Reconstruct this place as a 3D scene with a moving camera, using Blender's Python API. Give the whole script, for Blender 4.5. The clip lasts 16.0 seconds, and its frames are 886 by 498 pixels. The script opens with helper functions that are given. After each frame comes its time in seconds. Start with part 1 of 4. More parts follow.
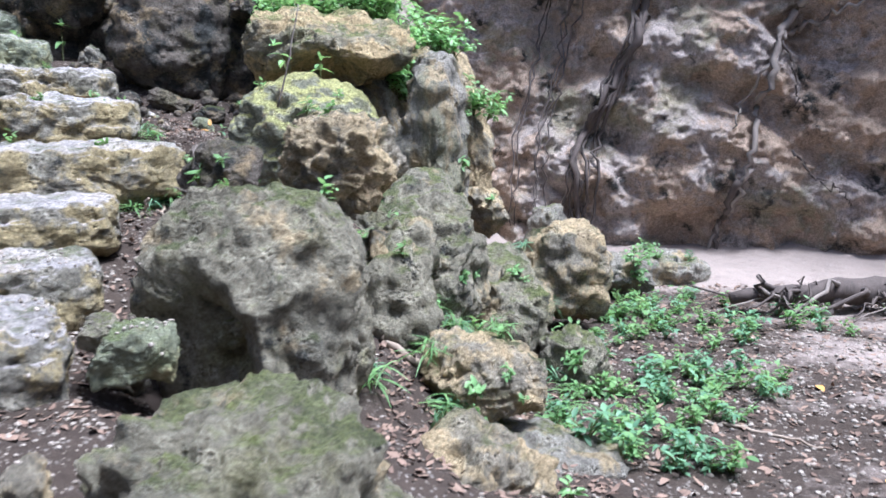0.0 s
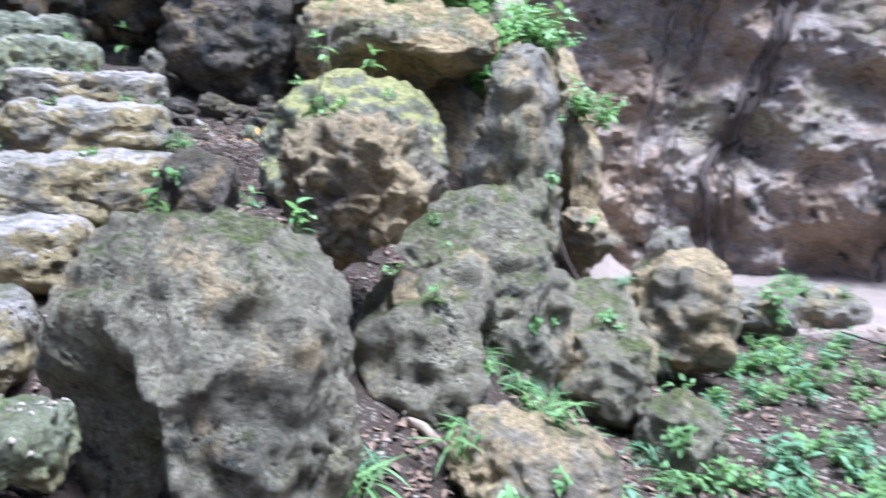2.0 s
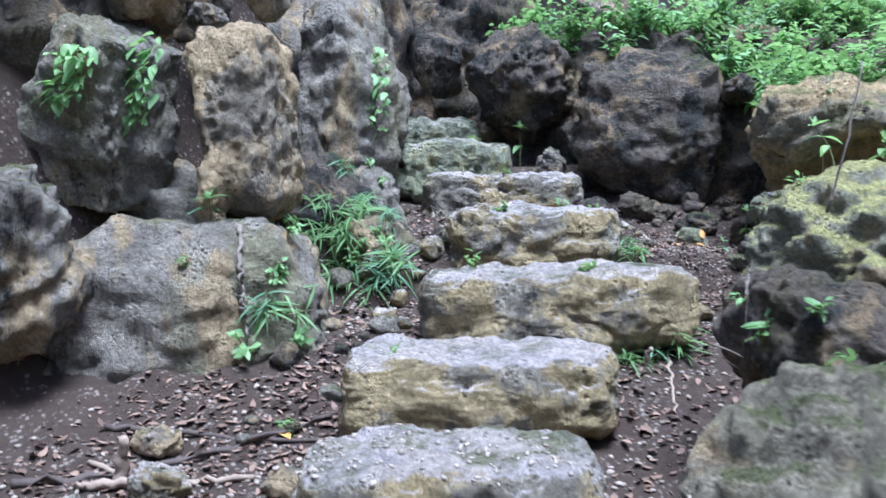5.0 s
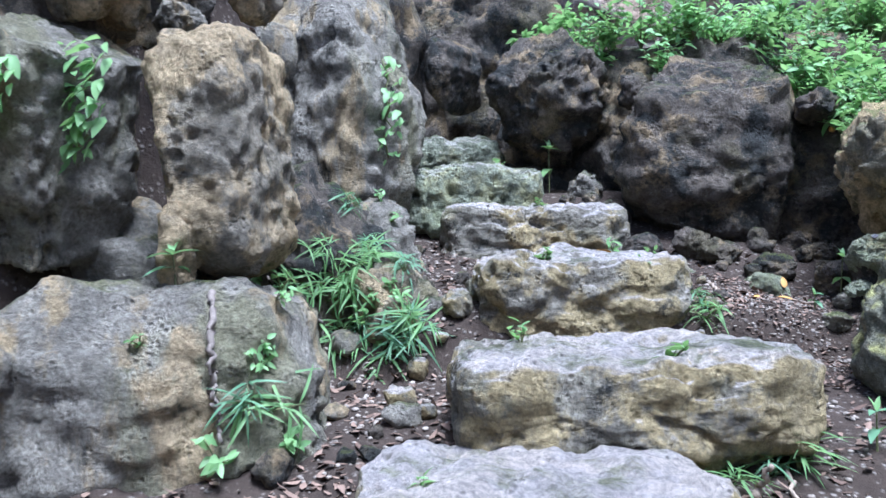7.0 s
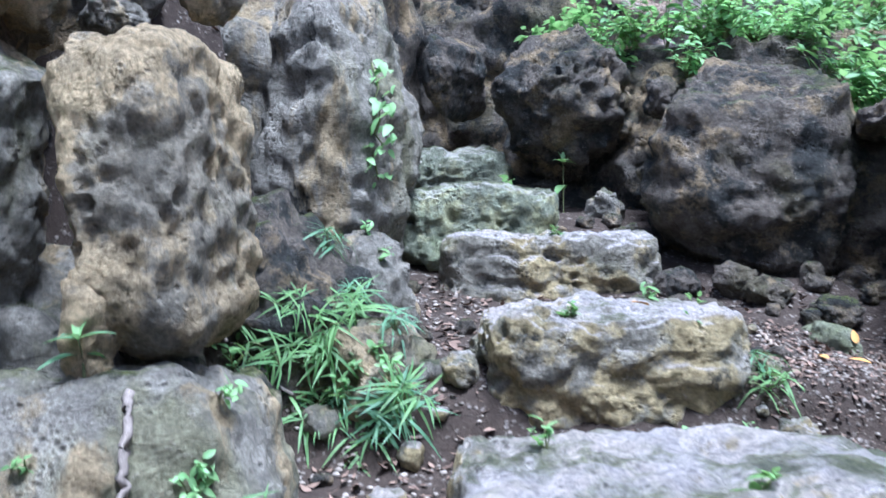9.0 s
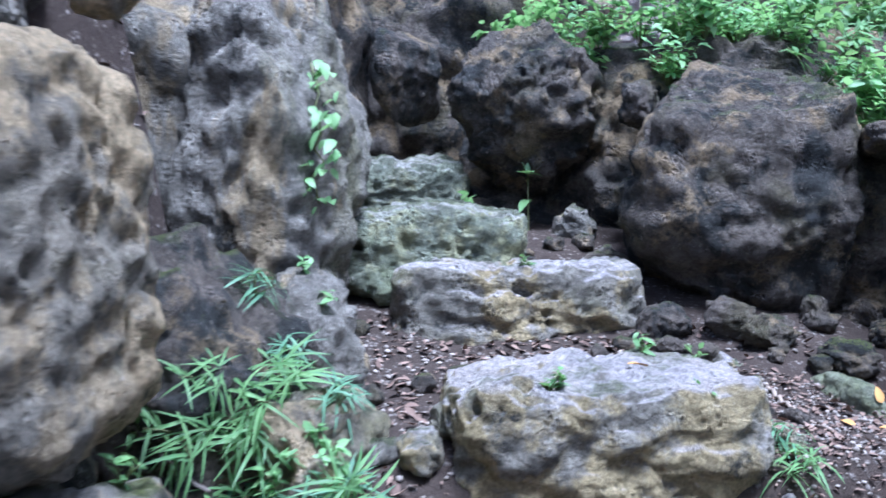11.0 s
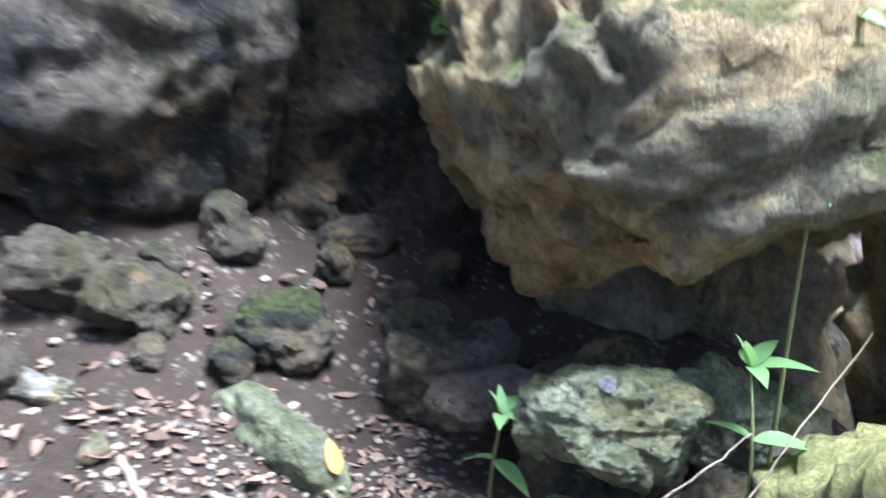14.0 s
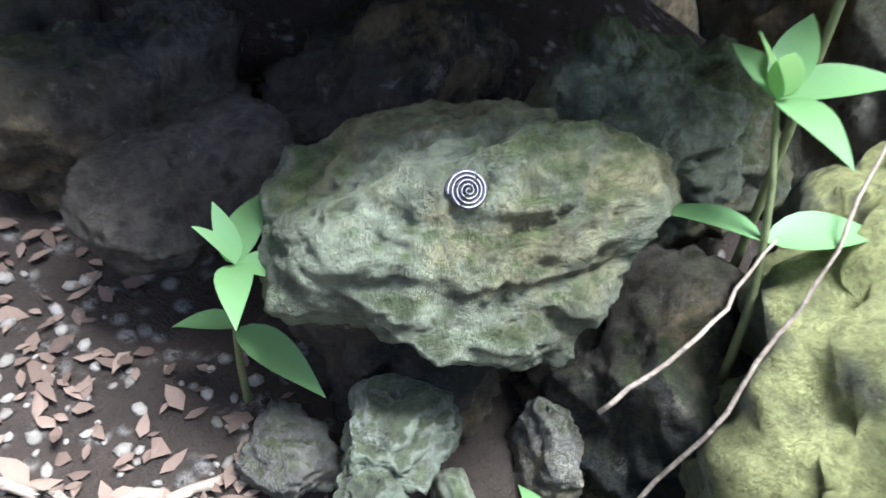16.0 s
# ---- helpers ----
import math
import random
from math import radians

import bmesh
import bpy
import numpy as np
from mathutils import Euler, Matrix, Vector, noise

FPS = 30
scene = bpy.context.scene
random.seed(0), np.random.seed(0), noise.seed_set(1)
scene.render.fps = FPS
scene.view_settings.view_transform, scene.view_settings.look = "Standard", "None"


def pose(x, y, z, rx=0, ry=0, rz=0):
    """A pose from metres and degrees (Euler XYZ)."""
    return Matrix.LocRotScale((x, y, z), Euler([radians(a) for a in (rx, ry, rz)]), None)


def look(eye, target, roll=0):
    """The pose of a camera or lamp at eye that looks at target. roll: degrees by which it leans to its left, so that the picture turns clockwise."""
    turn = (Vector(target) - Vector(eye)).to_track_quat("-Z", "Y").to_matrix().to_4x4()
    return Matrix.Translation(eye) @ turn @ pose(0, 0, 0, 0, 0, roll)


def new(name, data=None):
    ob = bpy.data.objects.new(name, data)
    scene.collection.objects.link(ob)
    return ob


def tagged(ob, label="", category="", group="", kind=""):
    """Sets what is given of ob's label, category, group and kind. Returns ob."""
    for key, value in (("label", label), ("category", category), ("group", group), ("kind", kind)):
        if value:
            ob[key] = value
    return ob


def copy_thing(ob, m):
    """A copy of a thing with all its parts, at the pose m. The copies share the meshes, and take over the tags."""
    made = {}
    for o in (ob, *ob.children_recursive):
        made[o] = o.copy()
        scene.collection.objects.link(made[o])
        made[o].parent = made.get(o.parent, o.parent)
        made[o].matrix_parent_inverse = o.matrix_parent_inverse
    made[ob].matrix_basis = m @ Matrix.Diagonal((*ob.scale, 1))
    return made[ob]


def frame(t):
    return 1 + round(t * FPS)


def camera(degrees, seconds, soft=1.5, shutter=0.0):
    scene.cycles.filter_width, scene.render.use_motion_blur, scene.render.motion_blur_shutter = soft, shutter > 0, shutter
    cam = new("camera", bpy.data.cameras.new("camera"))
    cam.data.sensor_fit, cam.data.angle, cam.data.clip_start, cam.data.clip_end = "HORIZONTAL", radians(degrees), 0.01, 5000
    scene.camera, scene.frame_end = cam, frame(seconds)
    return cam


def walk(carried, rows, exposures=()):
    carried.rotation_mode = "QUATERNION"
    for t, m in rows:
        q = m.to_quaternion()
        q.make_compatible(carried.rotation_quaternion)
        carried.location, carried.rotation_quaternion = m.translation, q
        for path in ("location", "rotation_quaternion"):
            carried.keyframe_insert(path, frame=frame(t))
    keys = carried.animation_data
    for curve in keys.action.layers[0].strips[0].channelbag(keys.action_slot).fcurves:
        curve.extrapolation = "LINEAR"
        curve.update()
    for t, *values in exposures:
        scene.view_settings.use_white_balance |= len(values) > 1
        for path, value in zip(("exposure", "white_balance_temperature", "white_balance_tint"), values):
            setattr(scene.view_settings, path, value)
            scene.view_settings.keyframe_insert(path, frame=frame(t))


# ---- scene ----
cam = camera(54.7, 16.0, shutter=0.5)
METRES, EYE, TILT, LEAN, TURN = 7.5, 1.5, -8.0, 0.0, 0.0
ROWS = [
    (0.0, 0.0, 0.0, 0.0, -0.0, 0.0, -0.0),
    (0.5, 0.0188, 0.0352, 0.01, 0.25, 0.09, -0.02),
    (1.0, 0.0339, 0.0785, 0.0149, 0.54, 0.07, -0.13),
    (1.5, 0.0437, 0.1147, 0.0115, 2.24, 0.17, -0.38),
    (2.0, 0.045, 0.148, 0.0164, 9.22, 0.84, -1.17),
    (2.5, 0.0288, 0.1601, 0.0191, 18.36, 2.32, -1.99),
    (3.0, 0.0053, 0.1706, 0.0202, 23.69, 4.08, -2.51),
    (3.5, -0.0223, 0.1813, 0.0141, 25.62, 5.35, -2.71),
    (4.0, -0.0525, 0.187, 0.0155, 26.5, 5.94, -2.85),
    (4.5, -0.0823, 0.1815, 0.0229, 26.89, 6.07, -2.86),
    (7.0, -0.1728, 0.2755, 0.0704, 27.1, 6.93, -2.78),
    (7.5, -0.1795, 0.301, 0.0748, 27.21, 6.64, -2.74),
    (8.0, -0.1829, 0.3276, 0.0761, 27.26, 6.44, -2.78),
    (8.5, -0.1921, 0.341, 0.0852, 27.18, 6.4, -2.89),
    (9.0, -0.2143, 0.3522, 0.1092, 27.06, 6.34, -2.91),
    (11.5, -0.2531, 0.4539, 0.1542, 19.95, 5.53, -2.15),
    (12.0, -0.2443, 0.5004, 0.1728, 15.25, 5.5, -1.7),
    (12.5, -0.2448, 0.5293, 0.1805, 12.95, 5.52, -1.59),
    (13.0, -0.2479, 0.5737, 0.195, 7.47, 3.7, -0.92),
    (13.5, -0.2471, 0.6048, 0.2079, -1.58, -3.18, 0.24),
    (14.0, -0.2332, 0.6605, 0.2036, -10.2, -11.29, 1.06),
    (14.5, -0.2298, 0.6926, 0.2135, -16.94, -22.96, 1.81),
    (15.0, -0.2239, 0.7147, 0.2089, -23.35, -32.15, 2.56),
    (15.5, -0.2113, 0.741, 0.1953, -28.13, -36.12, 2.71),
    (16.0, -0.2045, 0.7572, 0.1876, -29.87, -40.46, 2.68),
]
walk(cam, [(t, pose(0, 0, EYE, TILT, LEAN, TURN) @ pose(METRES * x, METRES * y, METRES * z, 90 + pitch, roll, yaw)) for t, x, y, z, yaw, pitch, roll in ROWS],
     exposures=[(0.0, 1.22, 5260, 15), (2.0, 1.36, 5060, 16), (2.5, 1.17, 5010, 15), (4.5, 1.02, 4960, 15), (9.0, 1.28, 4860, 14), (11.5, 1.19, 4660, 20), (12.5, 1.27, 5110, 23), (13.5, 1.6, 5100, 16), (14.0, 1.95, 5200, 11), (14.5, 2.05, 5250, 10), (15.0, 1.85, 5350, 9), (15.5, 1.55, 5300, 8), (16.0, 1.85, 5300, 8)])

from mathutils.bvhtree import BVHTree

# ---- light ----
world = bpy.data.worlds.new("sky")
scene.world = world
world.use_nodes = True
wn = world.node_tree.nodes
sky = wn.new("ShaderNodeTexSky")
sky.sky_type = "NISHITA"
sky.sun_disc = False
SUN_EL, SUN_AZ = 71.0, 122.0      # degrees above the horizon; clockwise from +y
sky.sun_elevation, sky.sun_rotation = radians(SUN_EL), radians(SUN_AZ)
sky.air_density, sky.dust_density, sky.ozone_density = 1.0, 4.0, 1.0
world.node_tree.links.new(sky.outputs[0], wn["Background"].inputs[0])
wn["Background"].inputs[1].default_value = 0.1
sun_data = bpy.data.lights.new("sun", "SUN")
sun_data.energy, sun_data.angle, sun_data.color = 4.6, radians(22), (1.0, 0.97, 0.93)
sun = new("sun", sun_data)
az, el = radians(SUN_AZ), radians(SUN_EL)
sun_way = Vector((math.sin(az) * math.cos(el), math.cos(az) * math.cos(el), math.sin(el)))
sun.matrix_world = look(sun_way * 50, (0, 0, 0))


# ---- noise on arrays of points ----
def hashed(ix, iy, iz, seed):
    h = (ix.astype(np.int64) * 374761393 + iy.astype(np.int64) * 668265263 + iz.astype(np.int64) * 2147483647 + seed * 974634577) & 0xFFFFFFFF
    h = ((h ^ (h >> 13)) * 1274126177) & 0xFFFFFFFF
    h = ((h ^ (h >> 15)) * 2246822519) & 0xFFFFFFFF
    return h ^ (h >> 14)


def perlin(p, seed=0):
    base = np.floor(p)
    f = p - base
    w = f * f * f * (f * (f * 6 - 15) + 10)
    out = np.zeros(len(p))
    for dx in (0, 1):
        for dy in (0, 1):
            for dz in (0, 1):
                h = hashed(base[:, 0] + dx, base[:, 1] + dy, base[:, 2] + dz, seed)
                gx, gy, gz = (h & 255) / 127.5 - 1, ((h >> 8) & 255) / 127.5 - 1, ((h >> 16) & 255) / 127.5 - 1
                dot = gx * (f[:, 0] - dx) + gy * (f[:, 1] - dy) + gz * (f[:, 2] - dz)
                wx = w[:, 0] if dx else 1 - w[:, 0]
                wy = w[:, 1] if dy else 1 - w[:, 1]
                wz = w[:, 2] if dz else 1 - w[:, 2]
                out += dot * wx * wy * wz
    return out


def fbm(p, freq, octaves, seed=0, gain=0.5):
    out, a = np.zeros(len(p)), 1.0
    for k in range(octaves):
        out += a * perlin(p * freq + 17.3 * k, seed + 31 * k)
        freq, a = freq * 2.03, a * gain
    return out


def worley(p, seed=0):
    base = np.floor(p)
    best = np.full(len(p), 9.0)
    for dx in (-1, 0, 1):
        for dy in (-1, 0, 1):
            for dz in (-1, 0, 1):
                c = base + (dx, dy, dz)
                h = hashed(c[:, 0], c[:, 1], c[:, 2], seed)
                q = c + np.stack([(h & 255) / 255, ((h >> 8) & 255) / 255, ((h >> 16) & 255) / 255], 1)
                best = np.minimum(best, ((q - p) ** 2).sum(1))
    return np.sqrt(best)


def smooth(a, b, x):
    """0 at a, 1 at b."""
    t = np.clip((x - a) / (b - a), 0, 1)
    return t * t * (3 - 2 * t)


# ---- mesh helpers ----
def mesh_from(name, verts, faces, material, flat=False):
    me = bpy.data.meshes.new(name)
    me.from_pydata([tuple(v) for v in np.asarray(verts).tolist()], [], [tuple(f) for f in np.asarray(faces).tolist()] if isinstance(faces, np.ndarray) else faces)
    if not flat:
        me.shade_smooth()
    me.materials.append(material)
    return me


def part(name, me, parent, label=""):
    ob = new(name, me)
    ob.parent = parent
    return tagged(ob, label=label)


SPHERES = {}


def sphere(level):
    if level not in SPHERES:
        bm = bmesh.new()
        bmesh.ops.create_icosphere(bm, subdivisions=level, radius=1.0)
        bm.verts.ensure_lookup_table()
        v = np.array([x.co[:] for x in bm.verts])
        v /= np.linalg.norm(v, axis=1)[:, None]
        f = np.array([[x.index for x in y.verts] for y in bm.faces])
        bm.free()
        SPHERES[level] = (v, f)
    return SPHERES[level]


# ---- materials ----
def nodes_of(name):
    m = bpy.data.materials.new(name)
    m.use_nodes = True
    t = m.node_tree
    return m, t, t.nodes["Principled BSDF"]


def add(t, kind, **inputs):
    n = t.nodes.new(kind)
    for k, v in inputs.items():
        s = n.inputs[k]
        if isinstance(v, bpy.types.NodeSocket):
            t.links.new(v, s)
        else:
            s.default_value = v
    return n


def noise_tex(t, where, scale, detail=5.0, rough=0.6):
    return add(t, "ShaderNodeTexNoise", Vector=where, Scale=scale, Detail=detail, Roughness=rough).outputs["Fac"]


def ramp(t, fac, a, b):
    n = add(t, "ShaderNodeMapRange", Value=fac)
    n.interpolation_type = "SMOOTHSTEP"
    n.inputs[1].default_value, n.inputs[2].default_value = a, b
    return n.outputs[0]


def mix(t, fac, a, b, mode="MIX"):
    n = t.nodes.new("ShaderNodeMix")
    n.data_type, n.blend_type = "RGBA", mode
    for s, v in ((n.inputs[0], fac), (n.inputs[6], a), (n.inputs[7], b)):
        if isinstance(v, bpy.types.NodeSocket):
            t.links.new(v, s)
        else:
            s.default_value = (*v, 1) if isinstance(v, tuple) else v
    return n.outputs[2]


def maths(t, op, a, b=0.0):
    n = t.nodes.new("ShaderNodeMath")
    n.operation = op
    for s, v in ((n.inputs[0], a), (n.inputs[1], b)):
        if isinstance(v, bpy.types.NodeSocket):
            t.links.new(v, s)
        else:
            s.default_value = v
    return n.outputs[0]


def limestone(name, grey=(0.33, 0.305, 0.245), ochre=(0.5, 0.4, 0.24), dark=(0.05, 0.052, 0.047), ochre_at=0.5, dark_at=0.5, moss=0.0,
              moss_colour=(0.16, 0.19, 0.035), pale_top=0.0, streak=False, moss_dark=(0.06, 0.075, 0.035), scale=1.0):
    """Weathered limestone: grey with ochre breaks, dark lichen, pits, and moss on what faces up. ochre_at, dark_at: higher is less."""
    m, t, b = nodes_of(name)
    geo = t.nodes.new("ShaderNodeNewGeometry")
    pos = geo.outputs["Position"]
    up = add(t, "ShaderNodeSeparateXYZ", Vector=geo.outputs["Normal"]).outputs[2]
    big, mid, fine = noise_tex(t, pos, 2.2, 4), noise_tex(t, pos, 9.0, 6, 0.65), noise_tex(t, pos, 70.0, 4, 0.7)
    where = pos
    if streak or scale != 1:
        where = add(t, "ShaderNodeMapping", Vector=pos, Scale=(scale, scale, scale * (0.32 if streak else 1.0))).outputs[0]
    lich = noise_tex(t, where, 5.0, 8, 0.72)
    blotch = noise_tex(t, where, 3.1, 7, 0.68)
    col = mix(t, ramp(t, mid, 0.35, 0.7), tuple(c * 0.72 for c in grey), tuple(min(1, c * 1.3) for c in grey))
    olive = ramp(t, noise_tex(t, where, 1.9, 6, 0.66), 0.5, 0.64)
    col = mix(t, maths(t, "MULTIPLY", olive, 0.6), col, tuple(c * k for c, k in zip(grey, (0.78, 0.82, 0.5))))
    col = mix(t, ramp(t, blotch, ochre_at - 0.03, ochre_at + 0.06), col, mix(t, mid, tuple(c * 0.6 for c in ochre), tuple(min(1, c * 1.4) for c in ochre)))
    col = mix(t, ramp(t, lich, dark_at + 0.02, dark_at + 0.14), col, dark)
    stain = ramp(t, noise_tex(t, where, 1.35, 9, 0.7), 0.52, 0.62)
    col = mix(t, maths(t, "MULTIPLY", stain, 0.35), col, tuple(c * 1.7 for c in dark))
    pale_spots = ramp(t, noise_tex(t, pos, 24.0, 5, 0.75), 0.6, 0.72)
    col = mix(t, maths(t, "MULTIPLY", pale_spots, 0.6), col, (0.64, 0.58, 0.46))
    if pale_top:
        # Mixes towards a pale tone where the surface faces up.
        facing_up = maths(t, "MULTIPLY", ramp(t, maths(t, "ADD", up, maths(t, "MULTIPLY", mid, 0.5)), 0.75, 1.1), pale_top)
        col = mix(t, facing_up, col, mix(t, mid, (0.56, 0.51, 0.48), (0.84, 0.79, 0.77)))
    if moss:
        grow = maths(t, "ADD", maths(t, "MULTIPLY", up, 0.35), maths(t, "MULTIPLY", lich, 0.55))
        grow = maths(t, "ADD", grow, maths(t, "MULTIPLY", big, 0.55))
        mossy = ramp(t, grow, 0.92 - 0.45 * moss, 1.08 - 0.45 * moss)
        green = mix(t, fine, tuple(c * 0.5 for c in moss_colour), tuple(c * 1.5 for c in moss_colour))
        col = mix(t, maths(t, "MULTIPLY", mossy, 0.85), col, mix(t, ramp(t, big, 0.4, 0.75), green, moss_dark))
    col = mix(t, 0.8, col, mix(t, ramp(t, maths(t, "ADD", maths(t, "MULTIPLY", fine, 0.5), maths(t, "MULTIPLY", noise_tex(t, pos, 26.0, 6, 0.7), 0.5)), 0.36, 0.64), (0.55, 0.55, 0.55), (1.35, 1.35, 1.35)), "MULTIPLY")
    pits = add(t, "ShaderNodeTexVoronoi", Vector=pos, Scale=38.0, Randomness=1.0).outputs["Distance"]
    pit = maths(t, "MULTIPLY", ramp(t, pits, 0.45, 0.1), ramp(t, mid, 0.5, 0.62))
    # Pits are darkened in colour as well as sunk by the bump.
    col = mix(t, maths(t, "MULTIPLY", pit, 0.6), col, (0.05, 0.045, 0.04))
    t.links.new(col, b.inputs["Base Color"])
    b.inputs["Roughness"].default_value = 0.92
    b.inputs["Specular IOR Level"].default_value = 0.25
    h = maths(t, "ADD", maths(t, "MULTIPLY", noise_tex(t, pos, 24.0, 9, 0.76), 1.25), maths(t, "MULTIPLY", pit, -0.45))
    bump = add(t, "ShaderNodeBump", Height=h, Strength=1.0, Distance=0.065)
    t.links.new(bump.outputs[0], b.inputs["Normal"])
    return m


M_STEP = limestone("pale_topped_step_limestone", grey=(0.34, 0.315, 0.25), ochre=(0.5, 0.41, 0.22), ochre_at=0.485, dark_at=0.54, pale_top=0.72, moss=0.18)
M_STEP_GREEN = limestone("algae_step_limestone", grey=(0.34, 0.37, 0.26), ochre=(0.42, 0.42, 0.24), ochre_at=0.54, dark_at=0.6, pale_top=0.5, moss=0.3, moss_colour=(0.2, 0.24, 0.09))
M_ALGAE = limestone("algae_limestone", grey=(0.36, 0.38, 0.26), ochre=(0.42, 0.38, 0.2), ochre_at=0.56, dark_at=0.56, moss=0.36, moss_colour=(0.2, 0.25, 0.08))
M_MOSSY = limestone("mossy_limestone", grey=(0.36, 0.33, 0.24), ochre_at=0.58, dark_at=0.52, moss=0.36, moss_colour=(0.2, 0.23, 0.07))
M_OCHRE = limestone("ochre_limestone", grey=(0.36, 0.32, 0.24), ochre=(0.6, 0.475, 0.28), ochre_at=0.47, dark_at=0.57, moss=0.15)
M_GREY = limestone("grey_limestone", grey=(0.37, 0.345, 0.285), ochre_at=0.55, dark_at=0.53, moss=0.22, streak=True)
# Dark brown rock, its albedo also lowered to stand in for shade in hollows.
M_DARK_SHADED = limestone("dark_shaded_limestone", grey=(0.17, 0.145, 0.115), ochre=(0.34, 0.26, 0.15), ochre_at=0.55, dark_at=0.46, moss=0.15)
M_OCHRE_MOSSY = limestone("mossy_ochre_limestone", grey=(0.33, 0.3, 0.21), ochre=(0.6, 0.47, 0.26), ochre_at=0.47, dark_at=0.56, moss=0.36, moss_colour=(0.2, 0.24, 0.07))
M_YELLOW = limestone("yellow_moss_limestone", grey=(0.36, 0.36, 0.26), ochre_at=0.6, dark_at=0.58, moss=0.66, moss_colour=(0.54, 0.53, 0.2), moss_dark=(0.33, 0.33, 0.12))
M_CLIFF = limestone("cliff_limestone", grey=(0.53, 0.455, 0.4), ochre=(0.54, 0.41, 0.3), ochre_at=0.49, dark_at=0.52, scale=0.4)


def soil():
    m, t, b = nodes_of("leaf_soil")
    pos = t.nodes.new("ShaderNodeNewGeometry").outputs["Position"]
    sep = add(t, "ShaderNodeSeparateXYZ", Vector=pos)
    sx = maths(t, "ADD", sep.outputs[0], maths(t, "MULTIPLY", ramp(t, sep.outputs[1], 8.2, 9.0), 4.0))
    big, mid, fine = noise_tex(t, pos, 1.3, 5), noise_tex(t, pos, 14.0, 6, 0.7), noise_tex(t, pos, 90.0, 3, 0.7)
    col = mix(t, mid, (0.022, 0.017, 0.013), (0.09, 0.068, 0.053))
    sand = mix(t, fine, (0.22, 0.18, 0.15), (0.37, 0.31, 0.27))
    sandy = ramp(t, maths(t, "ADD", maths(t, "MULTIPLY", sx, 0.1), maths(t, "ADD", maths(t, "MULTIPLY", big, 0.9), maths(t, "MULTIPLY", mid, 0.3))), 0.8, 1.02)
    col = mix(t, sandy, col, sand)
    peb = ramp(t, add(t, "ShaderNodeTexVoronoi", Vector=pos, Scale=42.0).outputs["Distance"], 0.5, 0.2)
    peb = maths(t, "MULTIPLY", peb, ramp(t, mid, 0.48, 0.6))
    col = mix(t, maths(t, "MULTIPLY", peb, 0.6), col, (0.4, 0.36, 0.31))
    t.links.new(col, b.inputs["Base Color"])
    b.inputs["Roughness"].default_value = 0.95
    b.inputs["Specular IOR Level"].default_value = 0.2
    h = maths(t, "ADD", noise_tex(t, pos, 40.0, 6, 0.75), maths(t, "MULTIPLY", peb, 0.5))
    t.links.new(add(t, "ShaderNodeBump", Height=h, Strength=0.9, Distance=0.02).outputs[0], b.inputs["Normal"])
    return m


def plain(name, a, b_, scale=12.0, rough=0.7, bump=0.3, translucent=0.0, per_island=False, stretch=(1, 1, 1)):
    m, t, b = nodes_of(name)
    pos = t.nodes.new("ShaderNodeNewGeometry").outputs["Position"]
    where = add(t, "ShaderNodeMapping", Vector=pos, Scale=stretch).outputs[0]
    n = noise_tex(t, where, scale, 5, 0.65)
    fac = n
    if per_island:
        g = t.nodes.new("ShaderNodeNewGeometry").outputs["Random Per Island"]
        fac = maths(t, "ADD", maths(t, "MULTIPLY", n, 0.4), maths(t, "MULTIPLY", g, 0.75))
    col = mix(t, fac, a, b_)
    t.links.new(col, b.inputs["Base Color"])
    b.inputs["Roughness"].default_value = rough
    b.inputs["Specular IOR Level"].default_value = 0.35
    if bump:
        t.links.new(add(t, "ShaderNodeBump", Height=noise_tex(t, where, scale * 3, 4), Strength=bump, Distance=0.01).outputs[0], b.inputs["Normal"])
    if translucent:
        tr = add(t, "ShaderNodeBsdfTranslucent", Color=mix(t, 0.5, col, (0.38, 0.62, 0.16)))
        ms = add(t, "ShaderNodeMixShader", Fac=translucent)
        t.links.new(b.outputs[0], ms.inputs[1])
        t.links.new(tr.outputs[0], ms.inputs[2])
        t.links.new(ms.outputs[0], t.nodes["Material Output"].inputs[0])
    return m


M_SOIL = soil()
M_LEAF = plain("green_leaf", (0.08, 0.18, 0.065), (0.23, 0.39, 0.15), 9.0, 0.5, 0.15, 0.36, True)
M_LEAF_BLUE = plain("blue_green_leaf", (0.065, 0.155, 0.085), (0.18, 0.33, 0.18), 9.0, 0.5, 0.15, 0.25, True)
M_LEAF_LIGHT = plain("light_green_leaf", (0.17, 0.34, 0.13), (0.36, 0.57, 0.26), 9.0, 0.45, 0.15, 0.42, True)
M_STEM = plain("green_stem", (0.1, 0.13, 0.05), (0.22, 0.22, 0.1), 30.0, 0.7)
M_DEAD = plain("dry_leaf", (0.06, 0.036, 0.026), (0.26, 0.18, 0.13), 20.0, 0.8, 0.4, 0.0, True)
M_ORANGE_LEAF = plain("orange_dry_leaf", (0.45, 0.2, 0.05), (0.6, 0.36, 0.1), 20.0, 0.7, 0.3)
M_TWIG = plain("dry_twig", (0.16, 0.12, 0.09), (0.4, 0.33, 0.25), 25.0, 0.85, 0.5)
M_ROOT = plain("dark_root_bark", (0.035, 0.028, 0.024), (0.13, 0.105, 0.09), 18.0, 0.9, 0.7, stretch=(1, 1, 0.25))
M_ROOT_PALE = plain("pale_root_bark", (0.12, 0.1, 0.085), (0.3, 0.26, 0.22), 18.0, 0.9, 0.7, stretch=(1, 1, 0.25))
